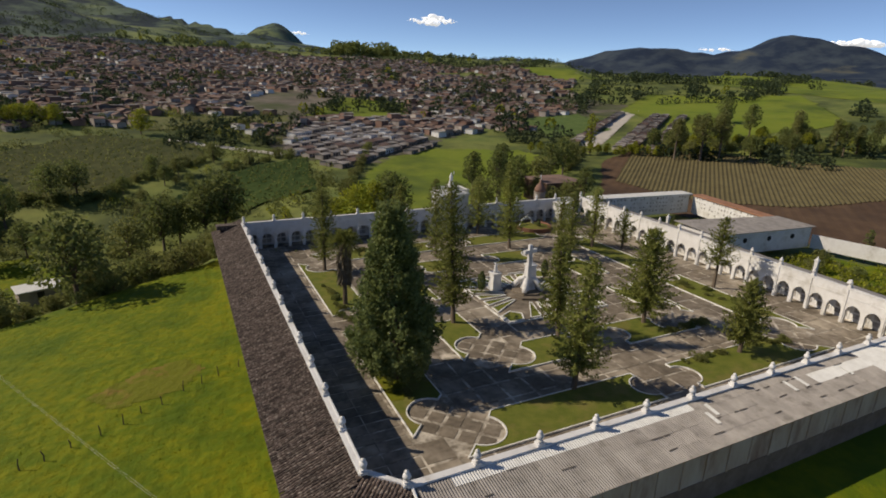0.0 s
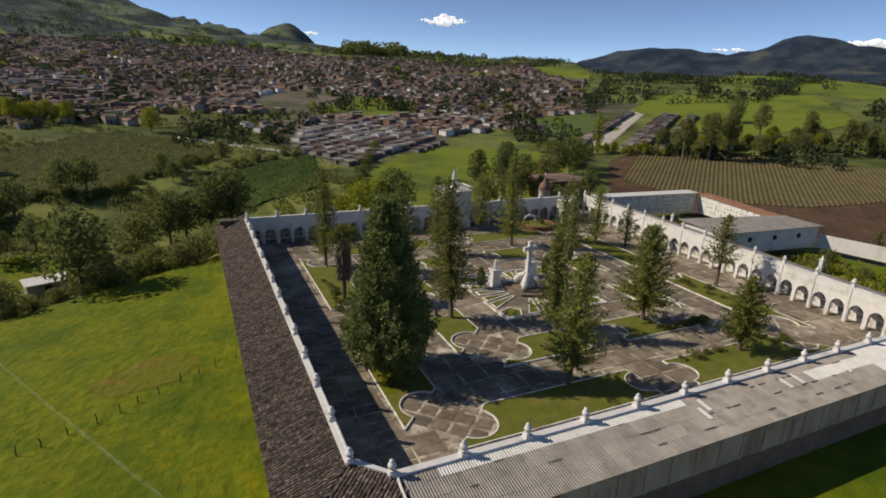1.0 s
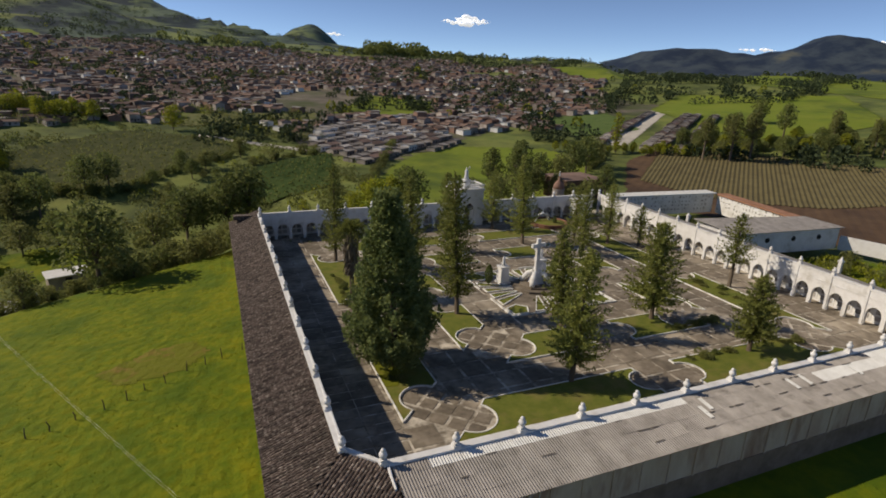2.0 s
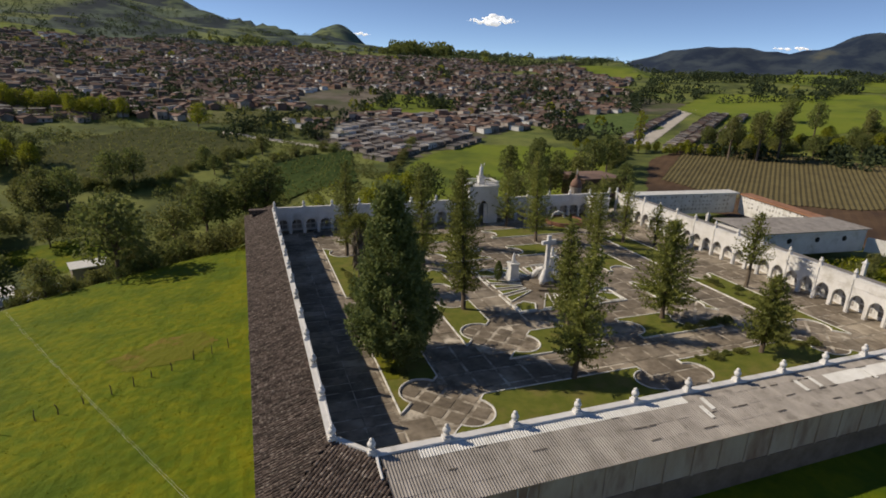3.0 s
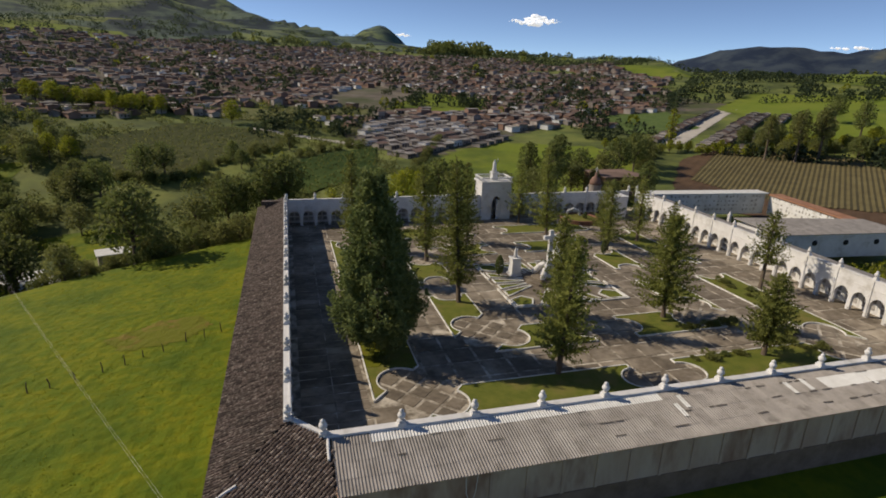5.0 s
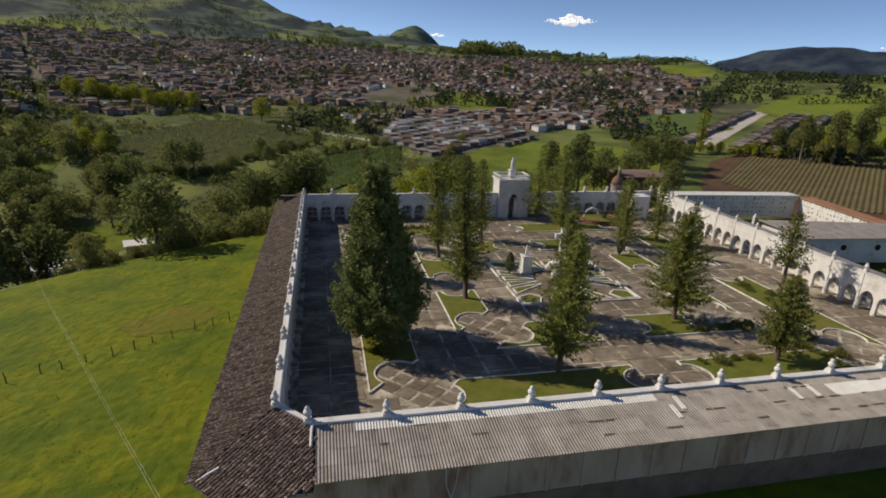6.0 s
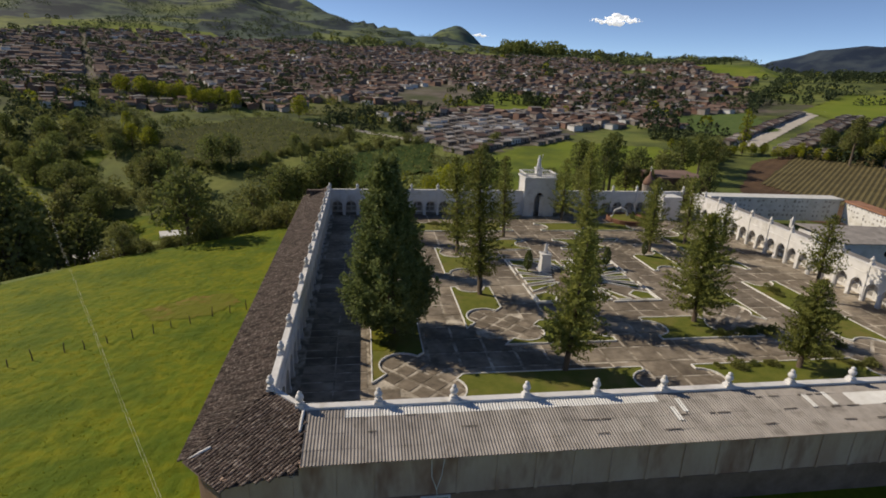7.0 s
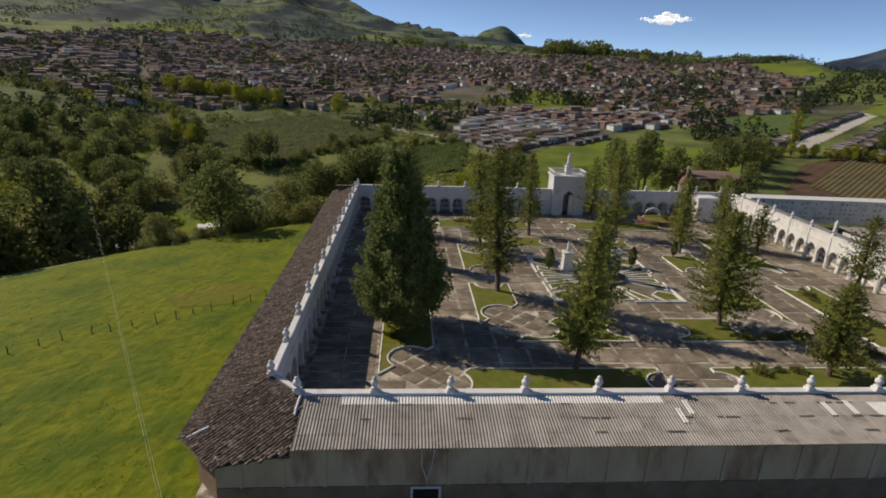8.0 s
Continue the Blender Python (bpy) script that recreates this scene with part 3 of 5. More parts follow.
roof_s = tagged(new("roof_south"), "grey corrugated fibre-cement roof with white patches", "roof", kind="structure")
SW = 1.06
rows = [(-0.15, 0.85), (-0.92, 1.25), (-2.08, 1.25), (-3.22, 1.15)]
me_g = [sheet_mesh("roof_sheet", SW + 0.03, ln, M_SHEET, 6) for _, ln in rows]
me_w = [sheet_mesh("white_sheet", SW + 0.03, ln, M_SHEETW, 6) for _, ln in rows]
me_strip = sheet_mesh("skylight_strip", 0.36, 1.2, M_SHEETW, 2)
me_gap = MB().box(-0.5, 0.5, -0.14, 0.0, 0, 0.012).mesh("lifted_edge", M_GAP)
for r, (ytop, ln) in enumerate(rows):
    for k in range(59):
        x = 0.45 + (k + 0.5) * SW
        white = r == 0 and (2.2 < x < 21.6) or r == 1 and x > 34.3 or x > 41.5
        ob = part("white_sheet" if white else "roof_sheet", (me_w if white else me_g)[r], None, roof_s)
        ob.matrix_basis = pose(x, ytop, 4.17 + (ytop + 0.15) * SLOPE_S + 0.012 * (3 - r) + random.uniform(-0.004, 0.008),
                               math.degrees(math.atan(SLOPE_S)) + random.uniform(-0.35, 0.35), 0, random.uniform(-0.25, 0.25))
for x, y, r in ((22.2, -1.5, 0), (22.9, -0.8, 0), (31.5, -1.0, 0), (33.0, -0.9, 1), (38.5, -1.2, 1)):
    ob = part("skylight_strip", me_strip, None, roof_s)
    ob.matrix_basis = pose(x, y, 4.17 + (y + 0.15) * SLOPE_S + 0.075, math.degrees(math.atan(SLOPE_S)), 0, 0)
# thin dark strips laid at the sheet laps imitate shade in the gaps
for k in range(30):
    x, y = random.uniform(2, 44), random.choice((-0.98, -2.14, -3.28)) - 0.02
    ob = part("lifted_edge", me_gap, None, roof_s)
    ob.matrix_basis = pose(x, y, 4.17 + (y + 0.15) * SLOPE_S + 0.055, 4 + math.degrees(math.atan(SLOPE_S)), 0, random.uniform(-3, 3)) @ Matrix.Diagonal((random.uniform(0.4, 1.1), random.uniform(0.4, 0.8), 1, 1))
part("roof_deck", MB().prism([(0.4, -0.1), (63, -0.1), (63, -4.3), (0.4, -4.3)], 3.55, 3.6), M_WALL, roof_s)

# ---- the tile roof ----
TILE_W, TILE_L = 0.235, 0.44


def tile_geometry(seg=5):
    vs, fs = [], []
    for j, (r, y) in enumerate(((0.098, 0.0), (0.118, -0.48))):
        for i in range(seg + 1):
            a = math.pi * i / seg
            vs.append((r * math.cos(a), y, r * math.sin(a) * 0.8 + 0.02 * j))
    for i in range(seg):
        fs.append((seg + 1 + i, seg + 2 + i, i + 1, i))
    vs2 = vs + [(x * 0.82, y, z - 0.025) for x, y, z in vs[seg + 1:]]
    for i in range(seg):
        fs.append((seg + 1 + i, 2 * seg + 2 + i, 2 * seg + 3 + i, seg + 2 + i))
    return vs2, fs


TV, TF = tile_geometry()
TILE_ME = MB().add(TV, TF).mesh("tile", M_TILE)
roof_w = tagged(new("roof_west"), "old brown barrel-tile roof, worn and mossy, one tile row slipped", "roof", kind="structure")


def tile_slope(origin, down, slope, poly, single_budget, joined):
    """Lays barrel tiles down a slope inside a plan polygon; origin lies on the top edge at the height of its z."""
    d = Vector((down[0], down[1], 0)).normalized()
    a = Vector((-d.y, d.x, 0))
    fall = math.atan(slope)
    m0 = Matrix(((a.x, -d.x * math.cos(fall), d.x * math.sin(fall), 0), (a.y, -d.y * math.cos(fall), d.y * math.sin(fall), 0), (0, math.sin(fall), math.cos(fall), 0), (0, 0, 0, 1)))
    if m0.to_3x3().determinant() < 0:
        for i in range(3):
            m0[i][0] = -m0[i][0]
    o = Vector(origin)
    span = [(Vector((x, y, 0)) - Vector((o.x, o.y, 0))) for x, y in poly]
    a0, a1 = min(v.dot(a) for v in span), max(v.dot(a) for v in span)
    d1 = max(v.dot(d) for v in span)
    for i in range(int((a1 - a0) / TILE_W) + 1):
        for j in range(int(d1 / TILE_L) + 1):
            p = o + a * (a0 + (i + 0.5) * TILE_W) + d * (j * TILE_L)
            q = p + d * 0.2
            if not inside(q.x, q.y, poly):
                continue
            p.z = o.z - slope * j * TILE_L + 0.01 * random.random()
            m = Matrix.Translation(p) @ m0 @ pose(random.uniform(-0.02, 0.02), 0, 0, random.uniform(-1, 1), 0, random.uniform(-3, 3))
            if single_budget[0] > 0 and p.y < 12:
                single_budget[0] -= 1
                ob = part("tile", TILE_ME, None, roof_w)
                ob.matrix_basis = m
            else:
                joined.add([tuple(m @ Vector(v)) for v in TV], TF)


budget, joined = [300], MB()
CH = Vector((-0.735, -0.68, 0)).normalized()
tile_slope((0.05, -0.05, 4.2), (CH.x, CH.y), 0.275, [(0.35, -0.1), (-1.85, 1.9), (-6.1, -2.0), (-3.75, -4.45), (0.35, -4.45)], budget, joined)
tile_slope((-1.9, 1.9, 4.2), (-1, 0), 0.40, [(-1.9, 1.9), (-1.9, 64.4), (-6.1, 64.4), (-6.1, -2.0)], budget, joined)
rest = tagged(part("tile_field", joined, M_TILE, roof_w), kind="stuff")
bed_mb = MB()
bed_mb.add([(x, y, 4.13 - 0.275 * max(0, (x - 0.05) * CH.x + (y + 0.05) * CH.y)) for x, y in ((0.35, -0.1), (-1.85, 1.9), (-6.05, -2.0), (-3.7, -4.4), (0.35, -4.4))], [(0, 1, 2, 3, 4)])
bed_mb.add([(-1.9, 1.9, 4.13), (-1.9, 64.4, 4.13), (-6.05, 64.4, 2.45), (-6.05, -2.0, 2.45)], [(0, 1, 2, 3)])
part("tile_bed", bed_mb, M_TILE, roof_w)
part("ridge_cap", MB().tube([(0.25, -0.2, 4.25), (0.2, -1.0, 4.15), (0.18, -1.9, 4.05)], [0.11, 0.09, 0.08], 7), M_WHITE, roof_w, "white mortar cap where the roofs meet")
part("ridge_cap", MB().tube([(-4.6, -1.6, 3.1), (-5.1, -1.75, 2.9), (-5.7, -2.0, 2.7)], [0.08, 0.10, 0.07], 6), M_WHITE, roof_w, "broken white mortar cap")
part("verge", MB().tube([(-1.78, 2.0, 4.3), (-1.78, 61.3, 4.3)], [0.10, 0.10], 6), M_WHITE, roof_w)
# north and east roofs behind the arcades
for nm, poly in (("roof_north", [(-5.6, 61.7), (62, 61.7), (62, 65.4), (-5.6, 65.4)]), ("roof_east", [(59.0, 0.2), (62.6, 61.3), (66.3, 61.3), (62.7, 0.2)])):
    n = len(poly)
    mb = MB().add([(x, y, 4.05 if i < 2 else 3.45) for i, (x, y) in enumerate(poly)] + [(x, y, 3.42) for x, y in poly], [(0, 1, 2, 3), (7, 6, 5, 4), (0, 4, 5, 1), (1, 5, 6, 2), (2, 6, 7, 3), (3, 7, 4, 0)])
    setting(nm, mb, M_TILE if nm == "roof_north" else M_SHEET, "low roof behind the white arcade", "roof")

# ---- trees ----
def rand_dir():
    v = Vector((random.gauss(0, 1), random.gauss(0, 1), random.gauss(0, 1)))
    return v.normalized()


def araucaria_meshes(h, radius, bare=0.11, dens=1.0, shape=0.62):
    """A whorled conifer: tapered trunk, and branches with tufts of needles."""
    trunk = MB().tube([(0, 0, -0.1), (0.04, 0, h * 0.35), (0.0, 0.03, h * 0.7), (0, 0, h)], [0.20 + h * 0.006, 0.17, 0.10, 0.02], 8)
    crown = MB()
    z = h * bare
    while z < h * 0.985:
        t = (z / h - bare) / (1 - bare)
        rr = 1.16 * radius * (min(1.0, 0.6 + t * 3.0) * (1 - t) ** shape + 0.04) * random.uniform(0.78, 1.12)
        n = random.randint(6, 8)
        a0 = random.random() * 6.28
        for k in range(n):
            if random.random() < 0.08:
                continue
            a = a0 + 6.283 * k / n + random.uniform(-0.25, 0.25)
            ln = rr * random.uniform(0.65, 1.15)
            out = Vector((math.cos(a), math.sin(a), 0))
            rise = -0.10 + 0.35 * t
            s = 0.12
            while s < ln:
                u = s / ln
                p = out * s + Vector((0, 0, z + rise * s - 0.18 * ln * u * (1 - u) * 2 + 0.12 * ln * u * u))
                for _ in range(3):
                    d = (out * 0.7 + rand_dir() * 0.9 + Vector((0, 0, 0.25))).normalized()
                    crown.leaf(p + rand_dir() * 0.06, d, random.uniform(0.22, 0.46) * (1.1 - 0.35 * u), 0.15)
                s += 0.15 / dens
        z += random.uniform(0.26, 0.40) / dens
    for _ in range(30):
        crown.leaf(Vector((0, 0, h * random.uniform(0.94, 1.0))), (rand_dir() + Vector((0, 0, 0.8))).normalized(), 0.35, 0.1)
    return trunk.mesh("trunk", M_BARK, True), crown.mesh("crown", M_PINE)


def clump_tree_meshes(h, radius, leaf_mat, clumps=16, leaves=90, size=0.45, trunk_h=0.28, squash=1.0, seed=0):
    """A broadleaf tree: trunk, limbs to each clump, and loose shells of leaves."""
    trunk, crown = MB(), MB()
    top = Vector((random.uniform(-.3, .3), random.uniform(-.3, .3), h * 0.55))
    trunk.tube([(0, 0, -0.4), (0.05, 0, h * trunk_h), tuple(top)], [0.05 * h ** 0.75, 0.036 * h ** 0.75, 0.015 * h ** 0.75], 7)
    for k in range(clumps):
        t = (k + 0.5) / clumps
        a = k * 2.4 + random.uniform(-0.5, 0.5)
        zz = h * (trunk_h + 0.06 + (0.94 - trunk_h - 0.06) * t)
        prof = math.sin(math.pi * min(1, 0.18 + 0.78 * t)) ** 0.7
        rr = radius * prof * random.uniform(0.35, 0.80)
        c = Vector((rr * math.cos(a), rr * math.sin(a), zz))
        cr = radius * random.uniform(0.30, 0.48) * (0.75 + 0.25 * prof)
        trunk.tube([(0.03, 0, h * trunk_h * random.uniform(0.8, 1.3)), tuple(c * 0.6 + Vector((0, 0, zz * 0.3))), tuple(c)],
                   [0.018 * h ** 0.75, 0.012 * h ** 0.75, 0.01], 5)
        for _ in range(leaves):
            d = rand_dir()
            d.z *= 0.8 * squash
            p = c + d * cr * random.uniform(0.55, 1.08)
            crown.leaf(p, (d + rand_dir() * 0.8).normalized(), size * random.uniform(0.7, 1.3), size * 0.62)
    return trunk.mesh("trunk", M_BARK, True), crown.mesh("crown", leaf_mat)


def tree(name, meshes, label, category, group, x, y, z, turn=0.0, size=1.0, lean=0.0):
    ob = thing(name, label, category, group)
    ob.matrix_basis = pose(x, y, z, 0, lean, 0) @ pose(0, 0, 0, 0, 0, turn) @ Matrix.Scale(size, 4)
    part("trunk", meshes[0], None, ob)
    part("crown", meshes[1], None, ob)
    return ob


# the courtyard's conifers: x, y, height, radius, lean
random.seed(11)
for x, y, h, r, lean, dens, *own in ((20.0, 9.8, 12.2, 2.5, 3.2, 1.05), (16.2, 26.2, 16.0, 2.7, -3.0, 0.95), (16.1, 40.6, 13.1, 2.5, -3.0, 0.9), (24.3, 48.2, 12.0, 2.2, -2.0, 0.8),
                        (36.5, 18.0, 11.2, 3.4, -1.0, 1.1), (40.5, 8.7, 8.0, 2.5, 1.5, 1.15), (37.4, 48.2, 14.2, 2.7, -3.0, 0.85), (43.6, 40.6, 10.4, 2.2, -1.0, 0.85),
                        (24.9, 18.6, 11.6, 2.3, -4.0, 1.0), (7.1, 48.0, 13.5, 2.3, 0.0, 0.85), (54.0, 22.8, 9.9, 2.3, 1.0, 0.8, 0.36), (55.3, 41.6, 6.6, 2.0, 0.0, 0.8),
                        (51.0, 44.0, 10.2, 2.2, 0.0, 0.8), (36.7, 57.6, 10.5, 2.4, 0.0, 0.8), (46.9, 47.5, 9.0, 2.0, 0.0, 0.8)):
    short = "bushy young araucaria" if h < 10 else "tall dark green araucaria"
    tree("araucaria", araucaria_meshes(h, r, own[0] if own else 0.16 if h > 9 else 0.19, dens, 0.58), short + " with whorled drooping branches in a lawn bed", "conifer", "araucarias of the courtyard", x, y, 0.05, 0, 1, lean)


def poplar_meshes(h, radius):
    """A dense pointed crown of upright sprays."""
    trunk = MB().tube([(0, 0, -0.1), (0.1, 0, h * 0.3), (0, 0, h * 0.8)], [0.42, 0.30, 0.06], 9)
    crown = MB()
    for k in range(900):
        t = random.random() ** 1.35
        z = h * (0.075 + 0.84 * t)
        prof = min(1, 0.60 + t * 2.6) * (1 - t * 0.97) ** 0.95
        a = random.random() * 6.283
        lump = 1 + 0.13 * math.sin(3 * a + 5 * t) * math.cos(7 * t + a)
        rr = radius * prof * lump * random.uniform(0.4, 1.0)
        c = Vector((rr * math.cos(a), rr * math.sin(a), z))
        up = (Vector((math.cos(a) * 0.45, math.sin(a) * 0.45, 1))).normalized()
        sl = random.uniform(1.0, 2.0)
        for _ in range(46):
            s = random.random()
            p = c + up * sl * s + rand_dir() * 0.42 * (1 - 0.6 * s)
            crown.leaf(p, (up * 0.6 + rand_dir()).normalized(), random.uniform(0.20, 0.42), 0.19)
    return trunk.mesh("trunk", M_BARK, True), crown.mesh("crown", M_POPLAR)


tree("poplar", poplar_meshes(16.2, 4.75), "huge dark dense poplar with a pointed crown", "tree", "", 6.2, 17.6, 0.05, 0, 1, -2.6)

palm = thing("palm", "shaggy palm with a skirt of dry fronds", "palm", "", (6.5, 35.5, 0.05))
part("trunk", MB().tube([(0, 0, -0.1), (0, 0, 8.2)], [0.28, 0.22], 9), M_BARK, palm)
mb, mb2 = MB(), MB()
for k in range(1500):
    a, zz = random.random() * 6.283, random.uniform(3.0, 7.6)
    o = Vector((math.cos(a), math.sin(a), 0))
    mb2.leaf(o * random.uniform(0.2, 0.75) + Vector((0, 0, zz)), (o * 0.25 + Vector((0, 0, -1)) + rand_dir() * 0.2).normalized(), random.uniform(0.6, 1.1), 0.14)
for k in range(70):
    a, el = random.random() * 6.283, random.uniform(-0.5, 1.3)
    d = Vector((math.cos(a) * math.cos(el), math.sin(a) * math.cos(el), math.sin(el)))
    for s in range(14):
        u = s / 13
        p = Vector((0, 0, 8.1)) + d * 1.9 * u - Vector((0, 0, 0.9 * u * u))
        for _ in range(2):
            mb.leaf(p, (d + rand_dir() * 0.8).normalized(), 0.55, 0.09)
part("dry_skirt", mb2, M_STRAW, palm, "grey-brown hanging dry fronds")
part("fronds", mb, M_PINE, palm)

# small clipped cypresses and shrubs in the courtyard
cy_me = None
for x, y, s in ((23.6, 33.0, 1.0), (34.4, 34.4, 0.95), (41.8, 38.6, 0.8), (48.6, 56.0, 0.7)):
    if cy_me is None:
        mb = MB()
        for k in range(1500):
            t = random.random()
            a = random.random() * 6.283
            rr = 0.5 * math.sin(math.pi * (0.12 + 0.86 * t)) ** 0.8 * random.uniform(0.7, 1.05)
            mb.leaf(Vector((rr * math.cos(a), rr * math.sin(a), 0.35 + 2.4 * t)), (rand_dir() + Vector((0, 0, 0.9))).normalized(), 0.2, 0.09)
        cy_me = (MB().tube([(0, 0, 0), (0, 0, 1.5)], [0.09, 0.05], 6).mesh("trunk", M_BARK), mb.mesh("crown", M_POPLAR))
    tree("small_cypress", cy_me, "small clipped dark cypress beside the star bed", "shrub", "small cypresses", x, y, 0.05, 0, s)
shrub_me = []
for k in range(3):
    mb = MB()
    for c in range(6):
        cx, cyy = random.uniform(-.6, .6), random.uniform(-.4, .4)
        for _ in range(90):
            d = rand_dir()
            d.z = abs(d.z)
            mb.leaf(Vector((cx, cyy, 0.1)) + d * random.uniform(0.25, 0.5), (d + rand_dir() * .7).normalized(), 0.2, 0.12)
    shrub_me.append(mb.mesh("foliage", M_BUSH if k else M_LEAF))
SHRUBS = [(5.2, 15.2), (6.0, 14.8)] + [(5.3 + random.uniform(-.3, .8), 31 + k * 1.6) for k in range(8)] + [(33.5 + k * 1.6, 9.4) for k in range(4)] + \
    [(45 + random.uniform(-1, 4), 10 + random.uniform(-1.5, 2.5)) for k in range(7)] + [(37.5 + k * 1.1, 15.1) for k in range(6)] + \
    [(51 + random.uniform(-1, 1.5), 18 + k * 1.5) for k in range(7)] + [(14.0 + k * 1.1, 54.8) for k in range(5)] + [(45.6 + random.uniform(0, 5), 56 + random.uniform(-.8, 1.6)) for k in range(9)]
for k, (x, y) in enumerate(SHRUBS):
    ob = thing("shrub", "low leafy shrub planted in a lawn bed", "shrub", "shrubs of the courtyard", (x, y, 0.08), random.uniform(0, 360), random.uniform(0.45, 0.95))
    part("foliage", shrub_me[k % 3], None, ob)

# ---- the cross and its statues ----
monument = thing("cross_monument", "tall white cross on a buttressed base and grey platform", "monument", "", (XC + 0.3, YC + 0.4, 0))
part("platform", MB().lathe([(3.0, 0.0), (3.0, 0.28), (2.9, 0.32)], 8).lathe([(2.2, 0.32), (2.2, 0.55), (2.1, 0.58)], 8), M_SLAB, monument, "grey stepped stone platform")
part("base", MB().box(-0.75, 0.75, -0.75, 0.75, 0.58, 2.0, 0.28), M_WHITE, monument)
part("shaft", MB().box(-0.26, 0.26, -0.22, 0.22, 2.0, 6.45, 0.03), M_WHITE, monument)
part("crossbar", MB().box(-1.05, 1.05, -0.17, 0.17, 5.35, 5.8), M_WHITE, monument).matrix_basis = pose(0, 0, 0, 0, 0, 10)
for k in range(4):
    a = math.pi / 4 + k * math.pi / 2
    c, s = math.cos(a), math.sin(a)
    part("buttress", MB().tube([(c * 0.4, s * 0.4, 2.1), (c * 1.0, s * 1.0, 1.75), (c * 1.6, s * 1.6, 1.0), (c * 1.9, s * 1.9, 0.6)], [0.26, 0.36, 0.38, 0.30], 10), M_WHITE, monument, "", True)
for x, y in ((25.85, 33.4), (32.2, 34.6)):
    ped = thing("pedestal", "white tapered pedestal beside the cross", "pedestal", "pedestals of the star", (x, y, 0))
    part("plinth", MB().box(-0.75, 0.75, -0.75, 0.75, 0, 0.3), M_WHITE, ped)
    part("block", MB().box(-0.62, 0.62, -0.62, 0.62, 0.3, 2.15, 0.08), M_WHITE, ped)
    part("cap", MB().box(-0.66, 0.66, -0.66, 0.66, 2.15, 2.35), M_WHITE, ped)
    stat = MB().lathe([(0.26, 0), (0.24, 0.3), (0.17, 0.7), (0.2, 0.95), (0.08, 1.06), (0.11, 1.2), (0.02, 1.32)], 10)
    stat.tube([(0.1, 0, 0.85), (0.34, 0.1, 1.15)], [0.07, 0.04], 6)
    st = part("statue", stat, M_WHITE, None, "", True)
    st.matrix_basis = pose(x, y, 2.35)
    tagged(st, "small white statue on a pedestal", "statue")

# ---- the gate tower ----
gate = thing("gate_tower", "white entrance tower with balustrade and tall arched doorway", "gate tower", "", (33.55, 61.0, 0), 0, 0.93)
w = 2.9
inner = [(-0.95, 0.0)] + arch_curve(0.95, 3.0, 1.5) + [(0.95, 0.0)]
for nm, y0, y1 in (("front_wall", -0.5, -0.1), ("back_wall", 3.4, 3.8)):
    mb = MB()
    n = len(inner)
    outer = [(-w, 0)] + [(-w, 3.0)] + [(w * max(-1, min(1, x / 0.95 * 1.2)), 7.0) for x, z in inner[2:-2]] + [(w, 3.0)] + [(w, 0)]
    mb.add([(x, y0, z) for x, z in inner] + [(x, y0, z) for x, z in outer] + [(x, y1, z) for x, z in inner] + [(x, y1, z) for x, z in outer],
           [f for i in range(n - 1) for f in ((n + i, n + i + 1, i + 1, i), (2 * n + i, 2 * n + i + 1, 3 * n + i + 1, 3 * n + i), (i, i + 1, 2 * n + i + 1, 2 * n + i))])
    part(nm, mb, M_WHITE, gate)
for sx in (-1, 1):
    part("side_wall", MB().box(min(sx * w, sx * 2.5), max(sx * w, sx * 2.5), -0.098, 3.398, 0, 7.0), M_WHITE, gate)
part("cornice", MB().box(-3.1, 3.1, -0.7, 4.0, 7.0, 7.22).box(-2.98, 2.98, -0.58, 3.88, 6.8, 6.998), M_WHITE, gate)
part("door_leaf", MB().box(0.05, 0.92, -0.45, -0.38, 0.1, 3.7), M_WHITE, gate, "white open door leaf")
part("rail", MB().box(-3.0, 3.0, -0.62, -0.42, 7.82, 7.98).box(-3.0, 3.0, 3.7, 3.9, 7.82, 7.98).box(-3.0, -2.8, -0.42, 3.7, 7.82, 7.98).box(2.8, 3.0, -0.42, 3.7, 7.82, 7.98), M_WHITE, gate)
BAL = MB().lathe([(0.09, 0), (0.05, 0.08), (0.10, 0.25), (0.05, 0.45), (0.09, 0.6)], 8).mesh("baluster", M_WHITE, True)
for k in range(15):
    for yy in (-0.52, 3.8):
        ob = part("baluster", BAL, None, gate)
        ob.matrix_basis = pose(-2.8 + k * 0.4, yy, 7.22)
for k in range(8):
    for xx in (-2.9, 2.9):
        ob = part("baluster", BAL, None, gate)
        ob.matrix_basis = pose(xx, 0.0 + k * 0.46, 7.22)
part("statue_block", MB().box(-0.55, 0.55, 0.9, 2.0, 7.22, 8.6, 0.05).box(-0.7, 0.7, 0.75, 2.15, 8.6, 8.75), M_WHITE, gate, "white block under the statue")
sm = MB().lathe([(0.42, 0), (0.38, 0.5), (0.28, 1.0), (0.33, 1.45), (0.2, 1.68), (0.09, 1.74), (0.15, 1.9), (0.14, 2.02), (0.03, 2.14)], 12)
sm.tube([(0.25, 0, 1.5), (0.45, -0.1, 1.8), (0.5, -0.1, 2.35)], [0.1, 0.09, 0.06], 7)
st = part("statue", sm, M_WHITE, None, "white robed statue with a raised arm on the tower", True)
st.matrix_basis = pose(33.55, 62.35, 8.14)
tagged(st, "", "statue")

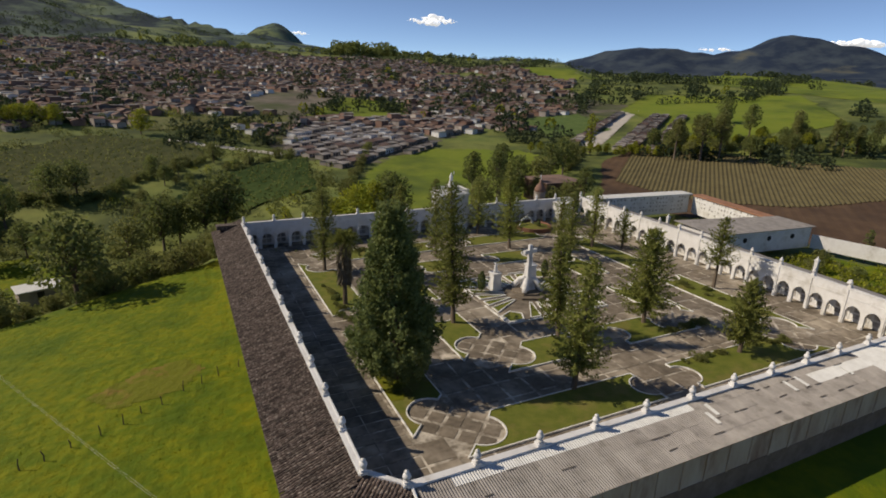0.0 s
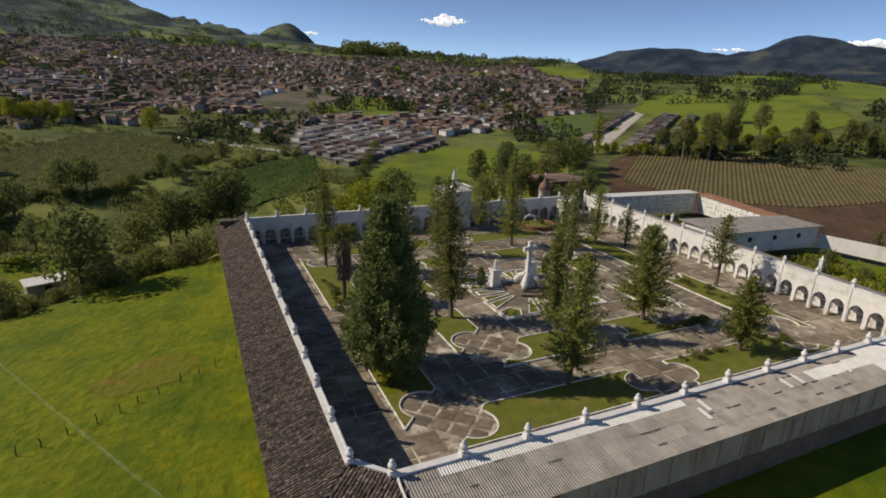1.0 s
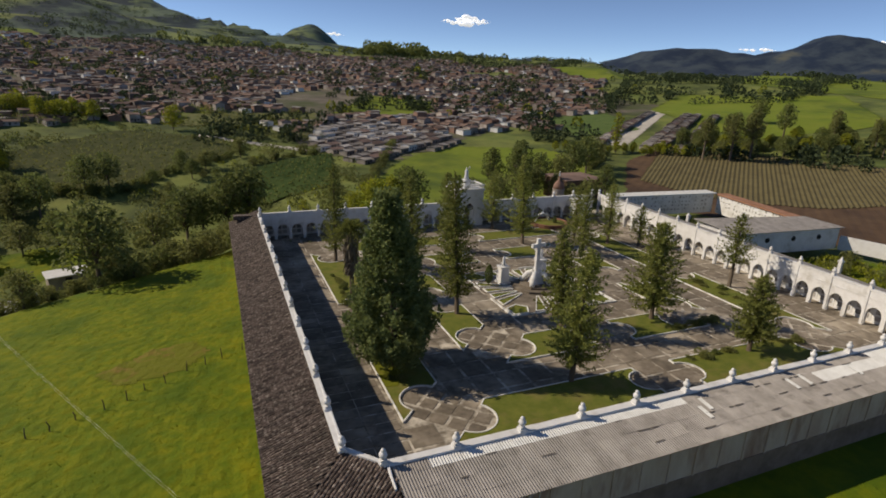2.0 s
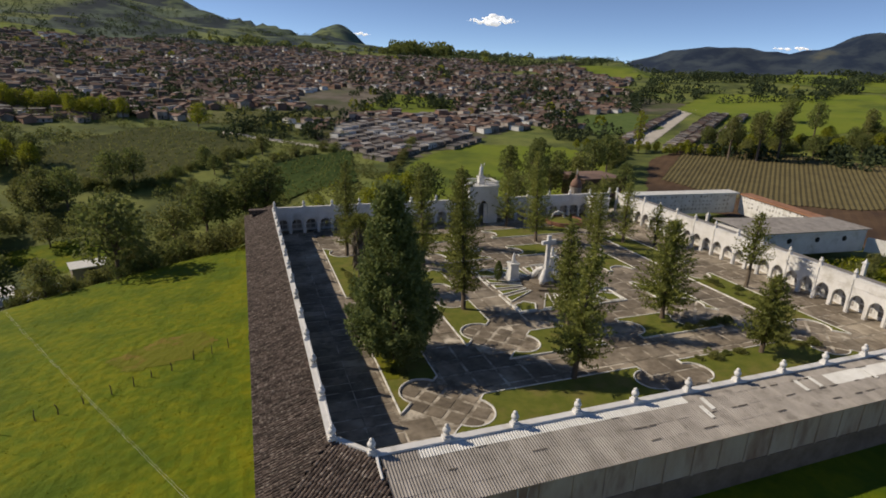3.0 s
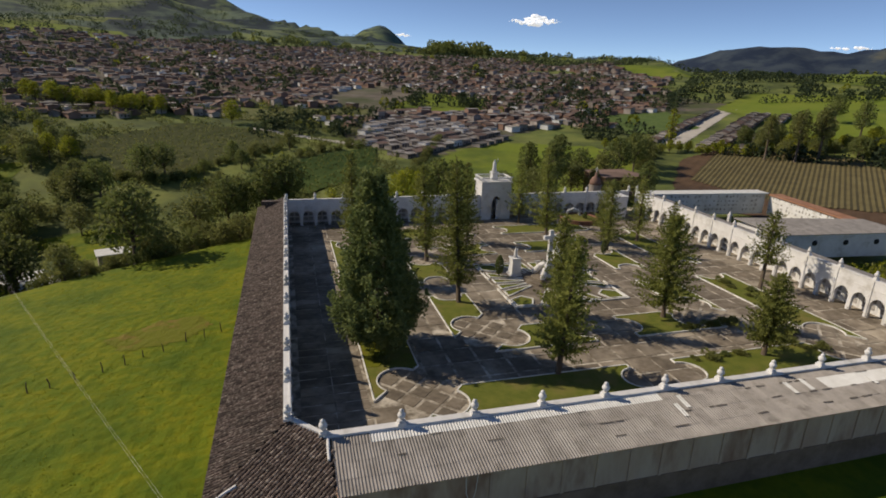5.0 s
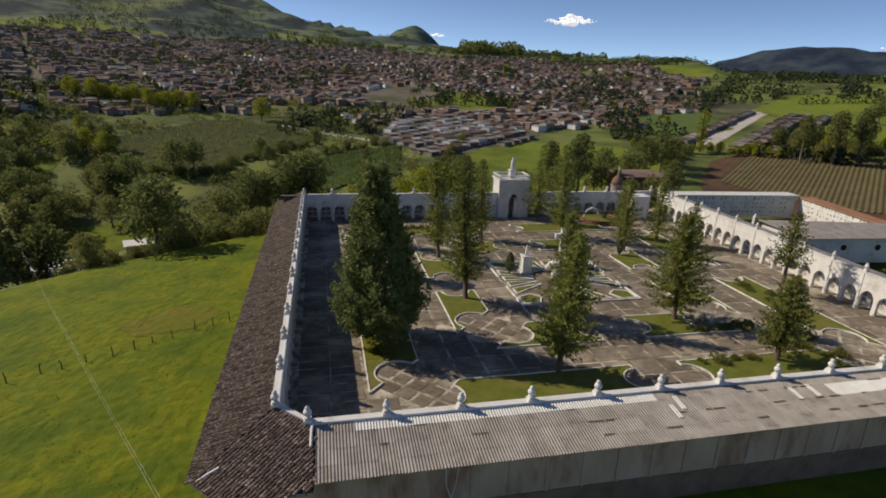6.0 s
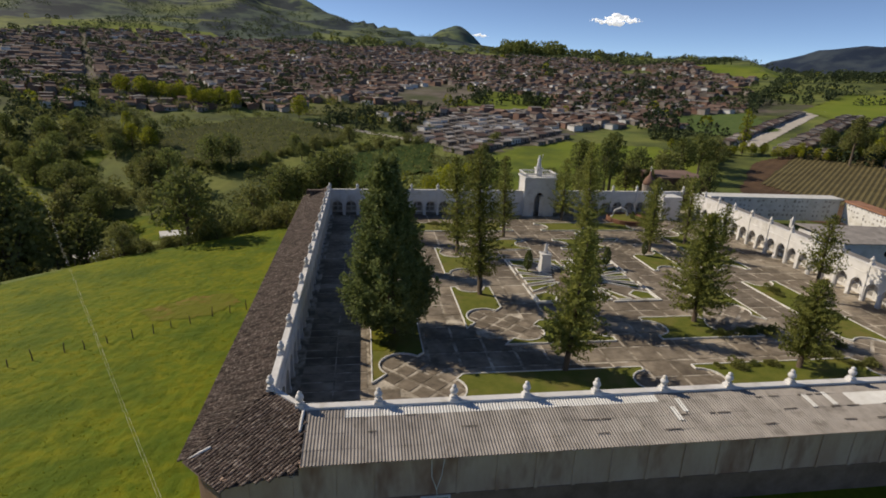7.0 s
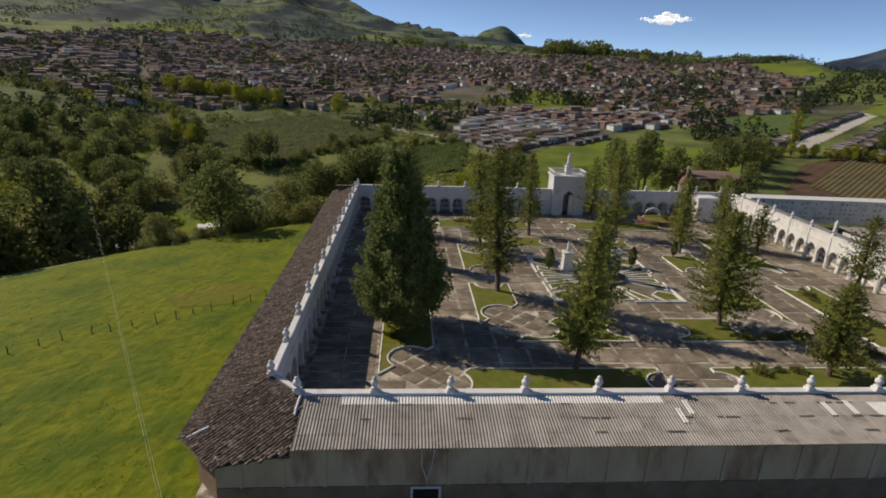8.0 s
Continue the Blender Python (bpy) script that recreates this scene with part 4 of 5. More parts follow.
# ---- the corner garden and buildings to the east ----
garden = thing("garden_bed", "raised round bed with a red brick edge and shrubs", "garden bed", "", (48.2, 57.2, 0))
part("brick_edge", MB().lathe([(3.4, 0), (3.4, 0.75), (3.2, 0.8), (3.1, 0.6)], 24), M_CLAY, garden, "low curved red brick edging")
part("soil", MB().lathe([(3.05, 0.55), (2.0, 0.75), (0.3, 0.9)], 18), M_LAWN, garden)
part("grotto_arch", MB().tube([(-2.4, 0.8, 0.6), (-1.9, 0.8, 1.7), (-0.9, 0.8, 2.1), (0.1, 0.8, 1.7), (0.6, 0.8, 0.6)], [0.22] * 5, 8), M_WHITE, garden, "white curved arch")
ob = thing("white_tomb", "plain white cubic tomb beside the arcade corner", "tomb", "", (56.4, 59.0, 0))
part("body", MB().box(-1.6, 1.6, -1.2, 1.2, 0, 3.9), M_WHITE, ob)
part("cap", MB().box(-1.75, 1.75, -1.35, 1.35, 3.9, 4.1), M_WHITE, ob)
hall = thing("brown_hall", "brown brick hall with a flat pale roof edge", "building", "", (70, 78, -0.5))
part("wall", MB().box(-6, 4, -3, 6, 0, 4.7), M_BRICKW, hall)
part("roof", MB().box(-6.4, 4.4, -3.4, 6.4, 4.7, 4.95), M_ROOF, hall)
for k in range(3):
    part("window", MB().box(-5.5 + k * 3.4, -4.0 + k * 3.4, -3.08, -3.0, 2.2, 3.9), M_GLASS, hall)
dome = thing("chapel_dome", "small weathered dome with a cross behind the arcade", "chapel", "", (58.5, 70, -0.5), 0, 0.8)
part("drum", MB().lathe([(1.5, 0), (1.5, 5.2), (1.65, 5.3), (1.65, 5.5)], 16), M_HOUSE, dome)
part("cupola", MB().lathe([(1.5, 5.5), (1.4, 6.3), (0.95, 7.2), (0.35, 7.7), (0.2, 8.7)], 16), M_BRICKW, dome, "brownish rounded cupola", True)
part("cross", MB().box(-0.07, 0.07, -0.07, 0.07, 8.7, 10.0).box(-0.35, 0.35, -0.06, 0.06, 9.35, 9.5), M_WHITE, dome)


def niche_block(x0, y0, x1, y1, h, thick, roof_mat, label, over):
    """A long block of burial niches seen from the side of its first face."""
    ln = math.hypot(x1 - x0, y1 - y0)
    root = thing("niche_block", label, "niche wall", "niche walls", (x0, y0, 0), math.degrees(math.atan2(y1 - y0, x1 - x0)))
    part("body", MB().box(0, ln, 0, thick, -0.4, h), M_WHITE, root)
    part("roof", MB().box(-0.3, ln + 0.3, -over, thick + 0.3, h, h + 0.25), roof_mat, root)
    mb = MB()
    for i in range(int(ln / 0.85)):
        for j in range(4):
            if random.random() < 0.68:
                a, b = 0.2 + i * 0.85 + random.uniform(0, 0.2), 0.3 + j * 0.85 + random.uniform(0, 0.2)
                mb.box(a, a + random.uniform(0.18, 0.5), -0.04, 0.0, b, b + random.uniform(0.18, 0.5))
    tagged(part("plaque_field", mb, M_NICHE, root), kind="stuff")


niche_block(65.5, 60.5, 90.0, 58.6, 3.6, 2.5, M_SHEETW, "long white block of burial niches with a pale flat roof", 0.5)
niche_block(90.5, 58.0, 86.3, 38.4, 3.4, 2.2, M_ORANGE, "white block of burial niches under an orange tile roof", 0.3)
store = thing("store_house", "long low white house with a grey sheet roof", "house", "", (0, 0, 0))
A, B, C, D = (66.6, 40.8), (87.0, 36.4), (89.0, 31.6), (67.2, 33.6)
part("wall", MB().prism([D, C, B, A], -0.4, 3.3), M_WHITE, store)
mb = MB().add([(66.2, 41.3, 4.0), (87.4, 36.9, 4.1), (89.6, 31.2, 3.4), (66.9, 33.1, 3.35), (66.2, 41.3, 3.9), (87.4, 36.9, 4.0), (89.6, 31.2, 3.3), (66.9, 33.1, 3.25)],
              [(3, 2, 1, 0), (4, 5, 6, 7), (0, 1, 5, 4), (1, 2, 6, 5), (2, 3, 7, 6), (3, 0, 4, 7)])
part("roof", mb, M_SHEET, store, "grey weathered sheet roof")
for t in (0.3, 0.55, 0.8):
    x, y = D[0] + (C[0] - D[0]) * t, D[1] + (C[1] - D[1]) * t
    part("round_window", MB().tube([(x, y + 0.1, 1.9), (x - 0.02, y - 0.06, 1.9)], [0.45, 0.45], 12), M_DARK, store)
setting("wall_yard", MB().prism([(89.2, 31.4), (89.5, 31.4), (96.4, 6), (96.1, 6)], -0.5, 1.9).prism([(62.5, 6), (96.1, 6), (96.1, 5.7), (62.5, 5.7)], -0.5, 1.9), M_WHITE, "white boundary wall of the kitchen garden", "wall")
patch("yard_grass", [(63.5, 6.2), (95.5, 6.2), (89, 31), (67, 33), (64.5, 30)], M_FIELD, "overgrown green kitchen garden", "grass", 1.5, 0.05)
patch("yard_court", [(65, 41.5), (85.5, 38.5), (89.5, 57.5), (66.5, 59.8)], M_LAWN, "grassy court between the niche walls", "grass", 1.5, 0.05)
for x, y, h in ((70.5, 19.5, 3.0), (64.4, 12.0, 3.0), (69.5, 45.5, 3.2)):
    post = thing("stone_pillar", "weathered white pillar with a pointed cap", "pillar", "", (x, y, 0))
    part("shaft", MB().box(-0.22, 0.22, -0.22, 0.22, -0.4, h), M_WHITE, post)
    part("cap", MB().box(-0.3, 0.3, -0.3, 0.3, h, h + 0.15).box(-0.2, 0.2, -0.2, 0.2, h + 0.15, h + 0.7, 0.18), M_WHITE, post)

# ---- the woods ----
random.seed(5)
BROAD = [clump_tree_meshes(8.5, 3.6, M_LEAF, 18, 95, 0.5), clump_tree_meshes(9.5, 3.4, M_LEAF, 20, 95, 0.5), clump_tree_meshes(7.5, 3.8, M_BUSH, 17, 95, 0.5, 0.22)]
YELLOW = [clump_tree_meshes(8.0, 3.0, M_LEAFY, 16, 95, 0.45), clump_tree_meshes(7.0, 3.2, M_LEAFY, 15, 95, 0.45, 0.2)]
TALL = [clump_tree_meshes(18, 3.6, M_LEAF, 24, 95, 0.6, 0.35), clump_tree_meshes(16, 3.2, M_BUSH, 22, 95, 0.55, 0.4)]
SLIM = [clump_tree_meshes(9, 1.5, M_LEAFY, 14, 80, 0.32, 0.12), clump_tree_meshes(10, 1.6, M_LEAF, 14, 90, 0.35, 0.1)]
BUSH = [clump_tree_meshes(3.2, 2.4, M_BUSH, 12, 90, 0.35, 0.08), clump_tree_meshes(2.8, 2.2, M_LEAF, 12, 90, 0.35, 0.08)]
KINDS = {"broad": (BROAD, "tree", "dark green broadleaf tree in the valley", "tree"), "yellow": (YELLOW, "tree", "bright yellow-green tree beside the fields", "tree"),
         "tall": (TALL, "tall_tree", "tall slender eucalyptus with an open crown", "tree"), "slim": (SLIM, "slim_tree", "slim upright young tree", "tree"),
         "bush": (BUSH, "bush", "rounded scrub bush on the slope", "bush")}


def plant(kind, x, y, size):
    if 120 < x < 200 and abs((x - 125) * 0.62 - (y - 132.7) * 0.785) < 6:      # keep the road clear
        return
    meshes, name, label, category = KINDS[kind]
    tree(name, random.choice(meshes), label, category, name + " group", x, y, sheet_z(x, y), random.uniform(0, 360), size)


for kind, x, y, s in (("broad", -24, 60, 1.45), ("broad", -20, 92, 1.15), ("broad", -14, 94, 1.2), ("broad", -6, 96, 1.35), ("broad", -2, 97, 1.4), ("broad", -11, 96, 1.1),
                      ("yellow", 20, 76, 1.15), ("yellow", 24.5, 78, 1.0), ("yellow", 16.5, 77, 0.8), ("broad", 27.5, 77, 1.15), ("slim", 6.3, 72, 0.75), ("slim", 10, 74, 0.6), ("slim", 12, 75, 0.5),
                      ("broad", 62, 108, 0.45), ("slim", 117, 124, 1.5), ("yellow", -20, 186, 1.15), ("broad", -50, 60, 2.0), ("broad", -55, 68, 2.1), ("broad", -44, 69, 1.4), ("tall", -53, 63, 1.25), ("tall", -58, 74, 1.3), ("tall", -49, 74, 1.0), ("yellow", -62, 86, 1.6), ("yellow", -68, 94, 1.5),
                      ("tall", -88, 84, 1.3), ("slim", 92.5, 24, 0.6), ("slim", 88, 12, 0.75), ("slim", 92, 18, 0.5), ("bush", 85, 27, 0.7), ("bush", 79, 24, 0.7), ("bush", 83, 20, 0.6), ("bush", 73, 24, 0.5),
                      ("tall", 141, 99, 0.95), ("tall", 147, 97, 1.0), ("tall", 135, 104, 0.85), ("broad", 200, 138, 1.1), ("tall", -58, 50, 1.3), ("tall", -64, 57, 1.4), ("broad", -57, 57, 1.5), ("broad", -63, 64, 1.6), ("broad", -70, 58, 1.7), ("broad", -66, 74, 1.5), ("broad", 63, 71.5, 0.75), ("broad", 68, 72.5, 0.85), ("tall", 60.5, 74, 0.5), ("tall", 73, 73, 0.55), ("broad", 40, 74, 0.8), ("broad", 48, 76, 1.0), ("tall", 53, 78, 0.75), ("tall", 56, 82, 0.8), ("broad", 61, 84, 1.0), ("tall", 50, 84, 0.7), ("broad", 66, 90, 1.0), ("broad", 74, 92, 1.1), ("broad", 82, 98, 1.1), ("broad", 90, 103, 1.1), ("broad", 97, 108, 1.1)):
    plant(kind, x, y, s)
for k in range(15):                                     # yellow-green row below the town
    plant("yellow", -92 + 3.4 * k + random.uniform(-1, 1), 214 - 1.2 * k + random.uniform(-4, 4), random.uniform(0.8, 1.1))
for k in range(46):                                     # hedge below the pasture's edge
    t = k / 45
    plant("bush", -34 + 33 * t + random.uniform(-3, 3), 55 + 14 * t + random.uniform(-1, 12 if t > 0.3 else 3), random.uniform(0.8, 1.5) if t > 0.3 else random.uniform(0.5, 0.8))
for k in range(210):                                    # wooded valley
    x, y = random.uniform(-125, -30), random.uniform(52, 165)
    if inside(x, y, [(-6, 64), (-30, 51), (-42, 36), (-75, -40), (0, -40)]) or inside(x, y, [(-62, 160), (-35, 186), (-5, 171), (-2, 152), (-28, 126), (-52, 130)]) or (-52 < x < -22 and 62 < y < 96):
        continue
    plant(random.choice(("broad", "broad", "broad", "bush", "yellow" if random.random() < 0.3 else "broad")), x, y, random.uniform(0.55, 1.1))
for k in range(60):                                     # trees between the fields
    x, y = random.uniform(-30, 60), random.uniform(96, 150)
    if any(inside(x, y, p) for p in ([(0, 104), (22, 106), (28, 148), (2, 136), (-16, 118)], [(12, 70), (62, 78), (106, 112), (98, 138), (70, 150), (24, 160), (20, 96)], [(-62, 160), (-35, 186), (-5, 171), (-2, 152), (-28, 126), (-52, 130)])):
        continue
    plant(random.choice(("broad", "bush", "bush")), x, y, random.uniform(0.45, 0.8))
for k in range(135):                                    # tree belt behind the ploughed field
    t = random.random()
    x, y = 130 + 72 * t + random.uniform(-4, 12), 112 - 42 * t + random.uniform(0, 22)
    if y > 1.08 * x - 32:                               # open ground beside the road
        continue
    plant("tall" if random.random() < 0.09 else random.choice(("broad", "bush", "broad", "yellow", "bush")), x, y, random.uniform(0.45, 0.82))
for k in range(40):
    t = random.random()
    plant("yellow", 96 + 60 * t + random.uniform(-2, 2), 124 - 30 * t + random.uniform(4, 10), random.uniform(0.3, 0.5))

# scrub and small crowns over the valley floor and its terraces, too many to count
random.seed(17)
scrub = tagged(new("valley_scrub"), "dense dark scrub and hedgerows over the terraced valley", "scrub", kind="stuff")
FIELDS = ([(-6, 66), (-30, 53), (-44, 38), (-75, -40), (0, -40)], [(-62, 160), (-35, 186), (-5, 171), (-2, 152), (-28, 126), (-52, 130)], [(3, 106), (20, 108), (26, 146), (4, 134), (-14, 118)],
          [(-46, 74), (-30, 72), (-26, 86), (-40, 90)], [(14, 72), (60, 80), (104, 114), (96, 136), (70, 148), (55, 142), (40, 127), (24, 100)])
scrub_mb = [MB(), MB(), MB()]
for k in range(5600):
    x, y = random.uniform(-170, 30), random.uniform(58, 232)
    band = math.sin((0.55 * x + 0.83 * y) * 0.30 + 2.5 * noise.noise(Vector((x * 0.02, y * 0.02, 40))))
    if noise.noise(Vector((x * 0.03, y * 0.03, 33))) + 0.45 * band < -0.02 or any(inside(x, y, p) for p in FIELDS):
        continue
    r = random.uniform(0.5, 1.5) * (1.25 if x < -55 else 1.0)
    hh = r * random.uniform(1.0, 2.2)
    base = Vector((x, y, sheet_z(x, y) + hh * 0.5))
    mb = scrub_mb[random.choice((0, 0, 1, 1, 2) if random.random() < 0.35 else (0, 1))]
    for _ in range(46):
        dd = rand_dir()
        mb.leaf(base + Vector((dd.x * r, dd.y * r, dd.z * hh * 0.55)) * random.uniform(0.6, 1.0), (dd + rand_dir() * 0.8).normalized(), r * 0.42, r * 0.28)
for mb, mt, nm in zip(scrub_mb, (M_LEAF, M_BUSH, M_LEAFY), ("dark_scrub", "olive_scrub", "bright_scrub")):
    tagged(part(nm, mb, mt, scrub), kind="stuff")

# the overgrown kitchen garden and the two small trees of the niche court
growth = tagged(new("garden_growth"), "lush overgrown vegetables and weeds in the walled garden", "plants", kind="stuff")
mb, mb2 = MB(), MB()
for k in range(900):
    x, y = random.uniform(63, 96), random.uniform(6, 33)
    if not inside(x, y, [(64.5, 7), (94.5, 7), (88, 30.5), (68, 32), (65.5, 29)]) or noise.noise(Vector((x * 0.2, y * 0.2, 61))) < -0.12:
        continue
    r = random.uniform(0.3, 0.9)
    for _ in range(26):
        dd = rand_dir()
        (mb if k % 3 else mb2).leaf(Vector((x, y, sheet_z(x, y) + r * 0.5)) + dd * r * 0.7, (dd + Vector((0, 0, 0.6)) + rand_dir() * 0.6).normalized(), r * 0.6, r * 0.3)
tagged(part("leafy_growth", mb, M_LEAFY, growth), kind="stuff")
tagged(part("olive_growth", mb2, M_BUSH, growth), kind="stuff")
plant("slim", 73.2, 47.5, 0.42)
plant("broad", 79.0, 47.0, 0.42)

# hedges between the fields, and the plants of the crop rows
for (x0, y0), (x1, y1), n in (((-30, 124), (0, 150), 26), ((-53, 130), (-64, 160), 20), ((2, 136), (22, 150), 12), ((0, 106), (-16, 119), 12), ((-50, 128), (-28, 124), 16), ((24, 100), (48, 152), 24), ((112, 122), (92, 106), 14)):
    for k in range(n):
        t = k / (n - 1)
        plant("bush", x0 + (x1 - x0) * t + random.uniform(-1, 1), y0 + (y1 - y0) * t + random.uniform(-1, 1), random.uniform(0.4, 0.9))
crops = tagged(new("crop_plants"), "rows of leafy crop plants on the sloping fields", "crop", kind="stuff")
for poly, ang, step, mt, nm in (([(-62, 160), (-35, 186), (-5, 171), (-2, 152), (-28, 126), (-52, 130)], -62, 2.6, M_BUSH, "olive_plants"), ([(3, 106), (20, 108), (26, 146), (4, 134), (-14, 118)], -70, 2.2, M_LEAF, "green_plants")):
    mb = MB()
    ca, sa = math.cos(radians(ang)), math.sin(radians(ang))
    for i in range(-120, 120):
        for j in range(-160, 160):
            uu, vv = i * step, j * 1.5 + random.uniform(-.4, .4)
            x, y = ca * uu - sa * vv, sa * uu + ca * vv
            if inside(x, y, poly) and random.random() < 0.8:
                p = Vector((x, y, sheet_z(x, y) + 0.2))
                for _ in range(4):
                    mb.leaf(p, (rand_dir() + Vector((0, 0, 0.9))).normalized(), random.uniform(0.5, 1.0), 0.5)
    tagged(part(nm, mb, mt, crops), kind="stuff")

# ---- the town ----
random.seed(8)
TOWN_FREE = [[(40, 215), (80, 205), (100, 240), (70, 262)], [(-22, 190), (32, 196), (36, 218), (-18, 214)], [(168, 118), (242, 108), (304, 170), (252, 232), (188, 192)],
             [(298, 128), (424, 148), (474, 262), (382, 324), (308, 242)], [(238, 298), (304, 318), (304, 394), (248, 382)], [(118, 148), (152, 148), (167, 192), (128, 192)], [(14, 72), (60, 80), (104, 114), (96, 136), (70, 148), (55, 142), (40, 127), (24, 100)]]


def house_meshes(w, d, h, wall_mat, roof_mat, pitch):
    wall = MB().box(-w / 2, w / 2, -d / 2, d / 2, -1.5, h)
    r = pitch * d / 2
    wall.add([(-w / 2, -d / 2, h), (-w / 2, d / 2, h), (-w / 2, 0, h + r), (w / 2, -d / 2, h), (w / 2, d / 2, h), (w / 2, 0, h + r)], [(0, 1, 2), (5, 4, 3)])
    o, t = 0.4, 0.14
    roof = MB()
    for s in (-1, 1):
        y0, z0 = s * (d / 2 + o), h - o * pitch
        roof.add([(-w / 2 - o, y0, z0), (w / 2 + o, y0, z0), (w / 2 + o, 0, h + r), (-w / 2 - o, 0, h + r),
                  (-w / 2 - o, y0, z0 + t), (w / 2 + o, y0, z0 + t), (w / 2 + o, 0, h + r + t), (-w / 2 - o, 0, h + r + t)],
                 [(0, 1, 2, 3), (7, 6, 5, 4), (0, 4, 5, 1), (1, 5, 6, 2), (2, 6, 7, 3), (3, 7, 4, 0)])
    door = MB().box(-0.5, 0.5, -d / 2 - 0.05, -d / 2, -0.2, 2.0)
    win = MB().box(-0.55, 0.55, -d / 2 - 0.05, -d / 2, 0.9, 1.9)
    return wall.mesh("wall", wall_mat), roof.mesh("roof", roof_mat), door.mesh("door", M_DARK), win.mesh("window", M_GLASS), w


HS = 0.55
HOUSES = [house_meshes(8.5, 6.5, 2.8, M_HOUSE, M_ROOF, 0.38), house_meshes(7, 6, 2.7, M_HOUSE, M_ROOFG, 0.2), house_meshes(9.5, 7, 3.0, M_BRICKW, M_ROOF, 0.35),
          house_meshes(7, 7, 5.4, M_HOUSE, M_ROOF, 0.3), house_meshes(8, 6, 5.2, M_BRICKW, M_ROOFG, 0.15), house_meshes(11, 7, 2.9, M_HOUSE, M_ROOF, 0.4), house_meshes(8, 6.5, 3.4, M_WHITE, M_ROOFG, 0.15)]
SILL = [MB().box(-0.65, 0.65, -d / 2 - 0.16, -d / 2 - 0.052, 0.8, 0.898).mesh("sill", M_HOUSE) for d in (6.5, 6, 7, 7, 6, 7, 6.5)]
LABELS = ["low white house with a clay roof", "small pale house with a grey sheet roof", "low brick house with a clay roof", "two-storey pale house with a clay roof",
          "two-storey brick house with a flat grey roof", "long white house with a clay roof", "white row house with a flat grey roof"]
spots = []
ESTATE = [(20, 158), (34, 196), (58, 194), (77, 158), (62, 145), (33, 129), (25, 146)]
ea = radians(37)
for k in range(-9, 10):                                 # terraced rows of the housing estate
    for i in range(-12, 13):
        u, v = i * 4.7, k * (5.2 if k % 2 else 5.6)
        x, y = 46 + u * math.cos(ea) - v * math.sin(ea), 162 + u * math.sin(ea) + v * math.cos(ea)
        if inside(x, y, ESTATE):
            spots.append((x, y, 37, random.choice((0, 1, 1, 1, 6))))
g = radians(24)
for i in range(-124, 180):
    for j in range(-20, 154):
        if i % 9 == 0 or j % 6 == 0 and i % 4:
            continue
        u, v = i * 4.75 + random.uniform(-.7, .7), 150 + j * 4.25 + random.uniform(-.6, .6)
        x, y = u * math.cos(g) - (v - 300) * math.sin(g), u * math.sin(g) + 300 + (v - 300) * math.cos(g)
        d, az = math.hypot(x, y + 27), math.degrees(math.atan2(x, y + 27))
        near = 214 + 14 * (1 - smooth(-4, 8, az)) + 22 * noise.noise(Vector((az * 0.11, 0, 4))) + max(0, az - 24) * 2
        far = 640 - max(0, az - 15) * 8 - max(0, -az - 24) * 10
        if not (-36 < az < 37 and near < d < far):
            continue
        if noise.noise(Vector((x * 0.013, y * 0.013, 11))) < -0.42 + max(0, az - 20) * 0.008 or random.random() < 0.06:
            continue
        if any(inside(x, y, p) for p in TOWN_FREE) or inside(x, y, ESTATE):
            continue
        spots.append((x, y, 24 + random.choice((0, 90)) + random.uniform(-14, 14), random.choice((0, 0, 1, 1, 2, 2, 3, 4, 5, 6))))
for i in range(20):                                     # houses along the road
    t = i / 19
    for off in (-7.5, 8.5, 12.5, 20):
        spots.append((125 + off * 0.57 + 60 * t, 131 - off * 0.82 + 42 * t, 35, random.choice((0, 1, 1))))
spots.sort(key=lambda s: math.hypot(s[0] - 30, s[1] - 60))
far_wall, far_roof = {}, {}
for n, (x, y, turn, k) in enumerate(spots):
    wall, roof, door, win, w = HOUSES[k]
    z = sheet_z(x, y)
    m = pose(x, y, z, 0, 0, turn) @ Matrix.Diagonal((HS * random.uniform(0.85, 1.15), HS * random.uniform(0.9, 1.1), HS * random.uniform(0.72, 1.0), 1))
    if n < 300:
        ob = tagged(new("house"), LABELS[k], "house", "houses of the town")
        ob.matrix_basis = m
        part("wall", wall, None, ob)
        part("roof", roof, None, ob)
        part("door", door, None, ob)
        for sx in (-0.3, 0.3):
            pane = part("window", win, None, ob)
            pane.matrix_basis = pose(sx * w, 0, 0)
            part("sill", SILL[k], None, pane)
    else:
        for store_d, me in ((far_wall, wall), (far_roof, roof)):
            mb = store_d.setdefault(me.materials[0].name, (MB(), me.materials[0]))[0]
            mb.add([tuple(m @ v.co) for v in me.vertices], [tuple(p.vertices) for p in me.polygons])
far_town = tagged(new("far_town"), "dense far part of the town, clay roofs and pale walls", "town", kind="stuff")
for store_d, nm in ((far_wall, "walls"), (far_roof, "roofs")):
    for mb, mt in store_d.values():
        tagged(part(nm, mb, mt, far_town), kind="stuff")

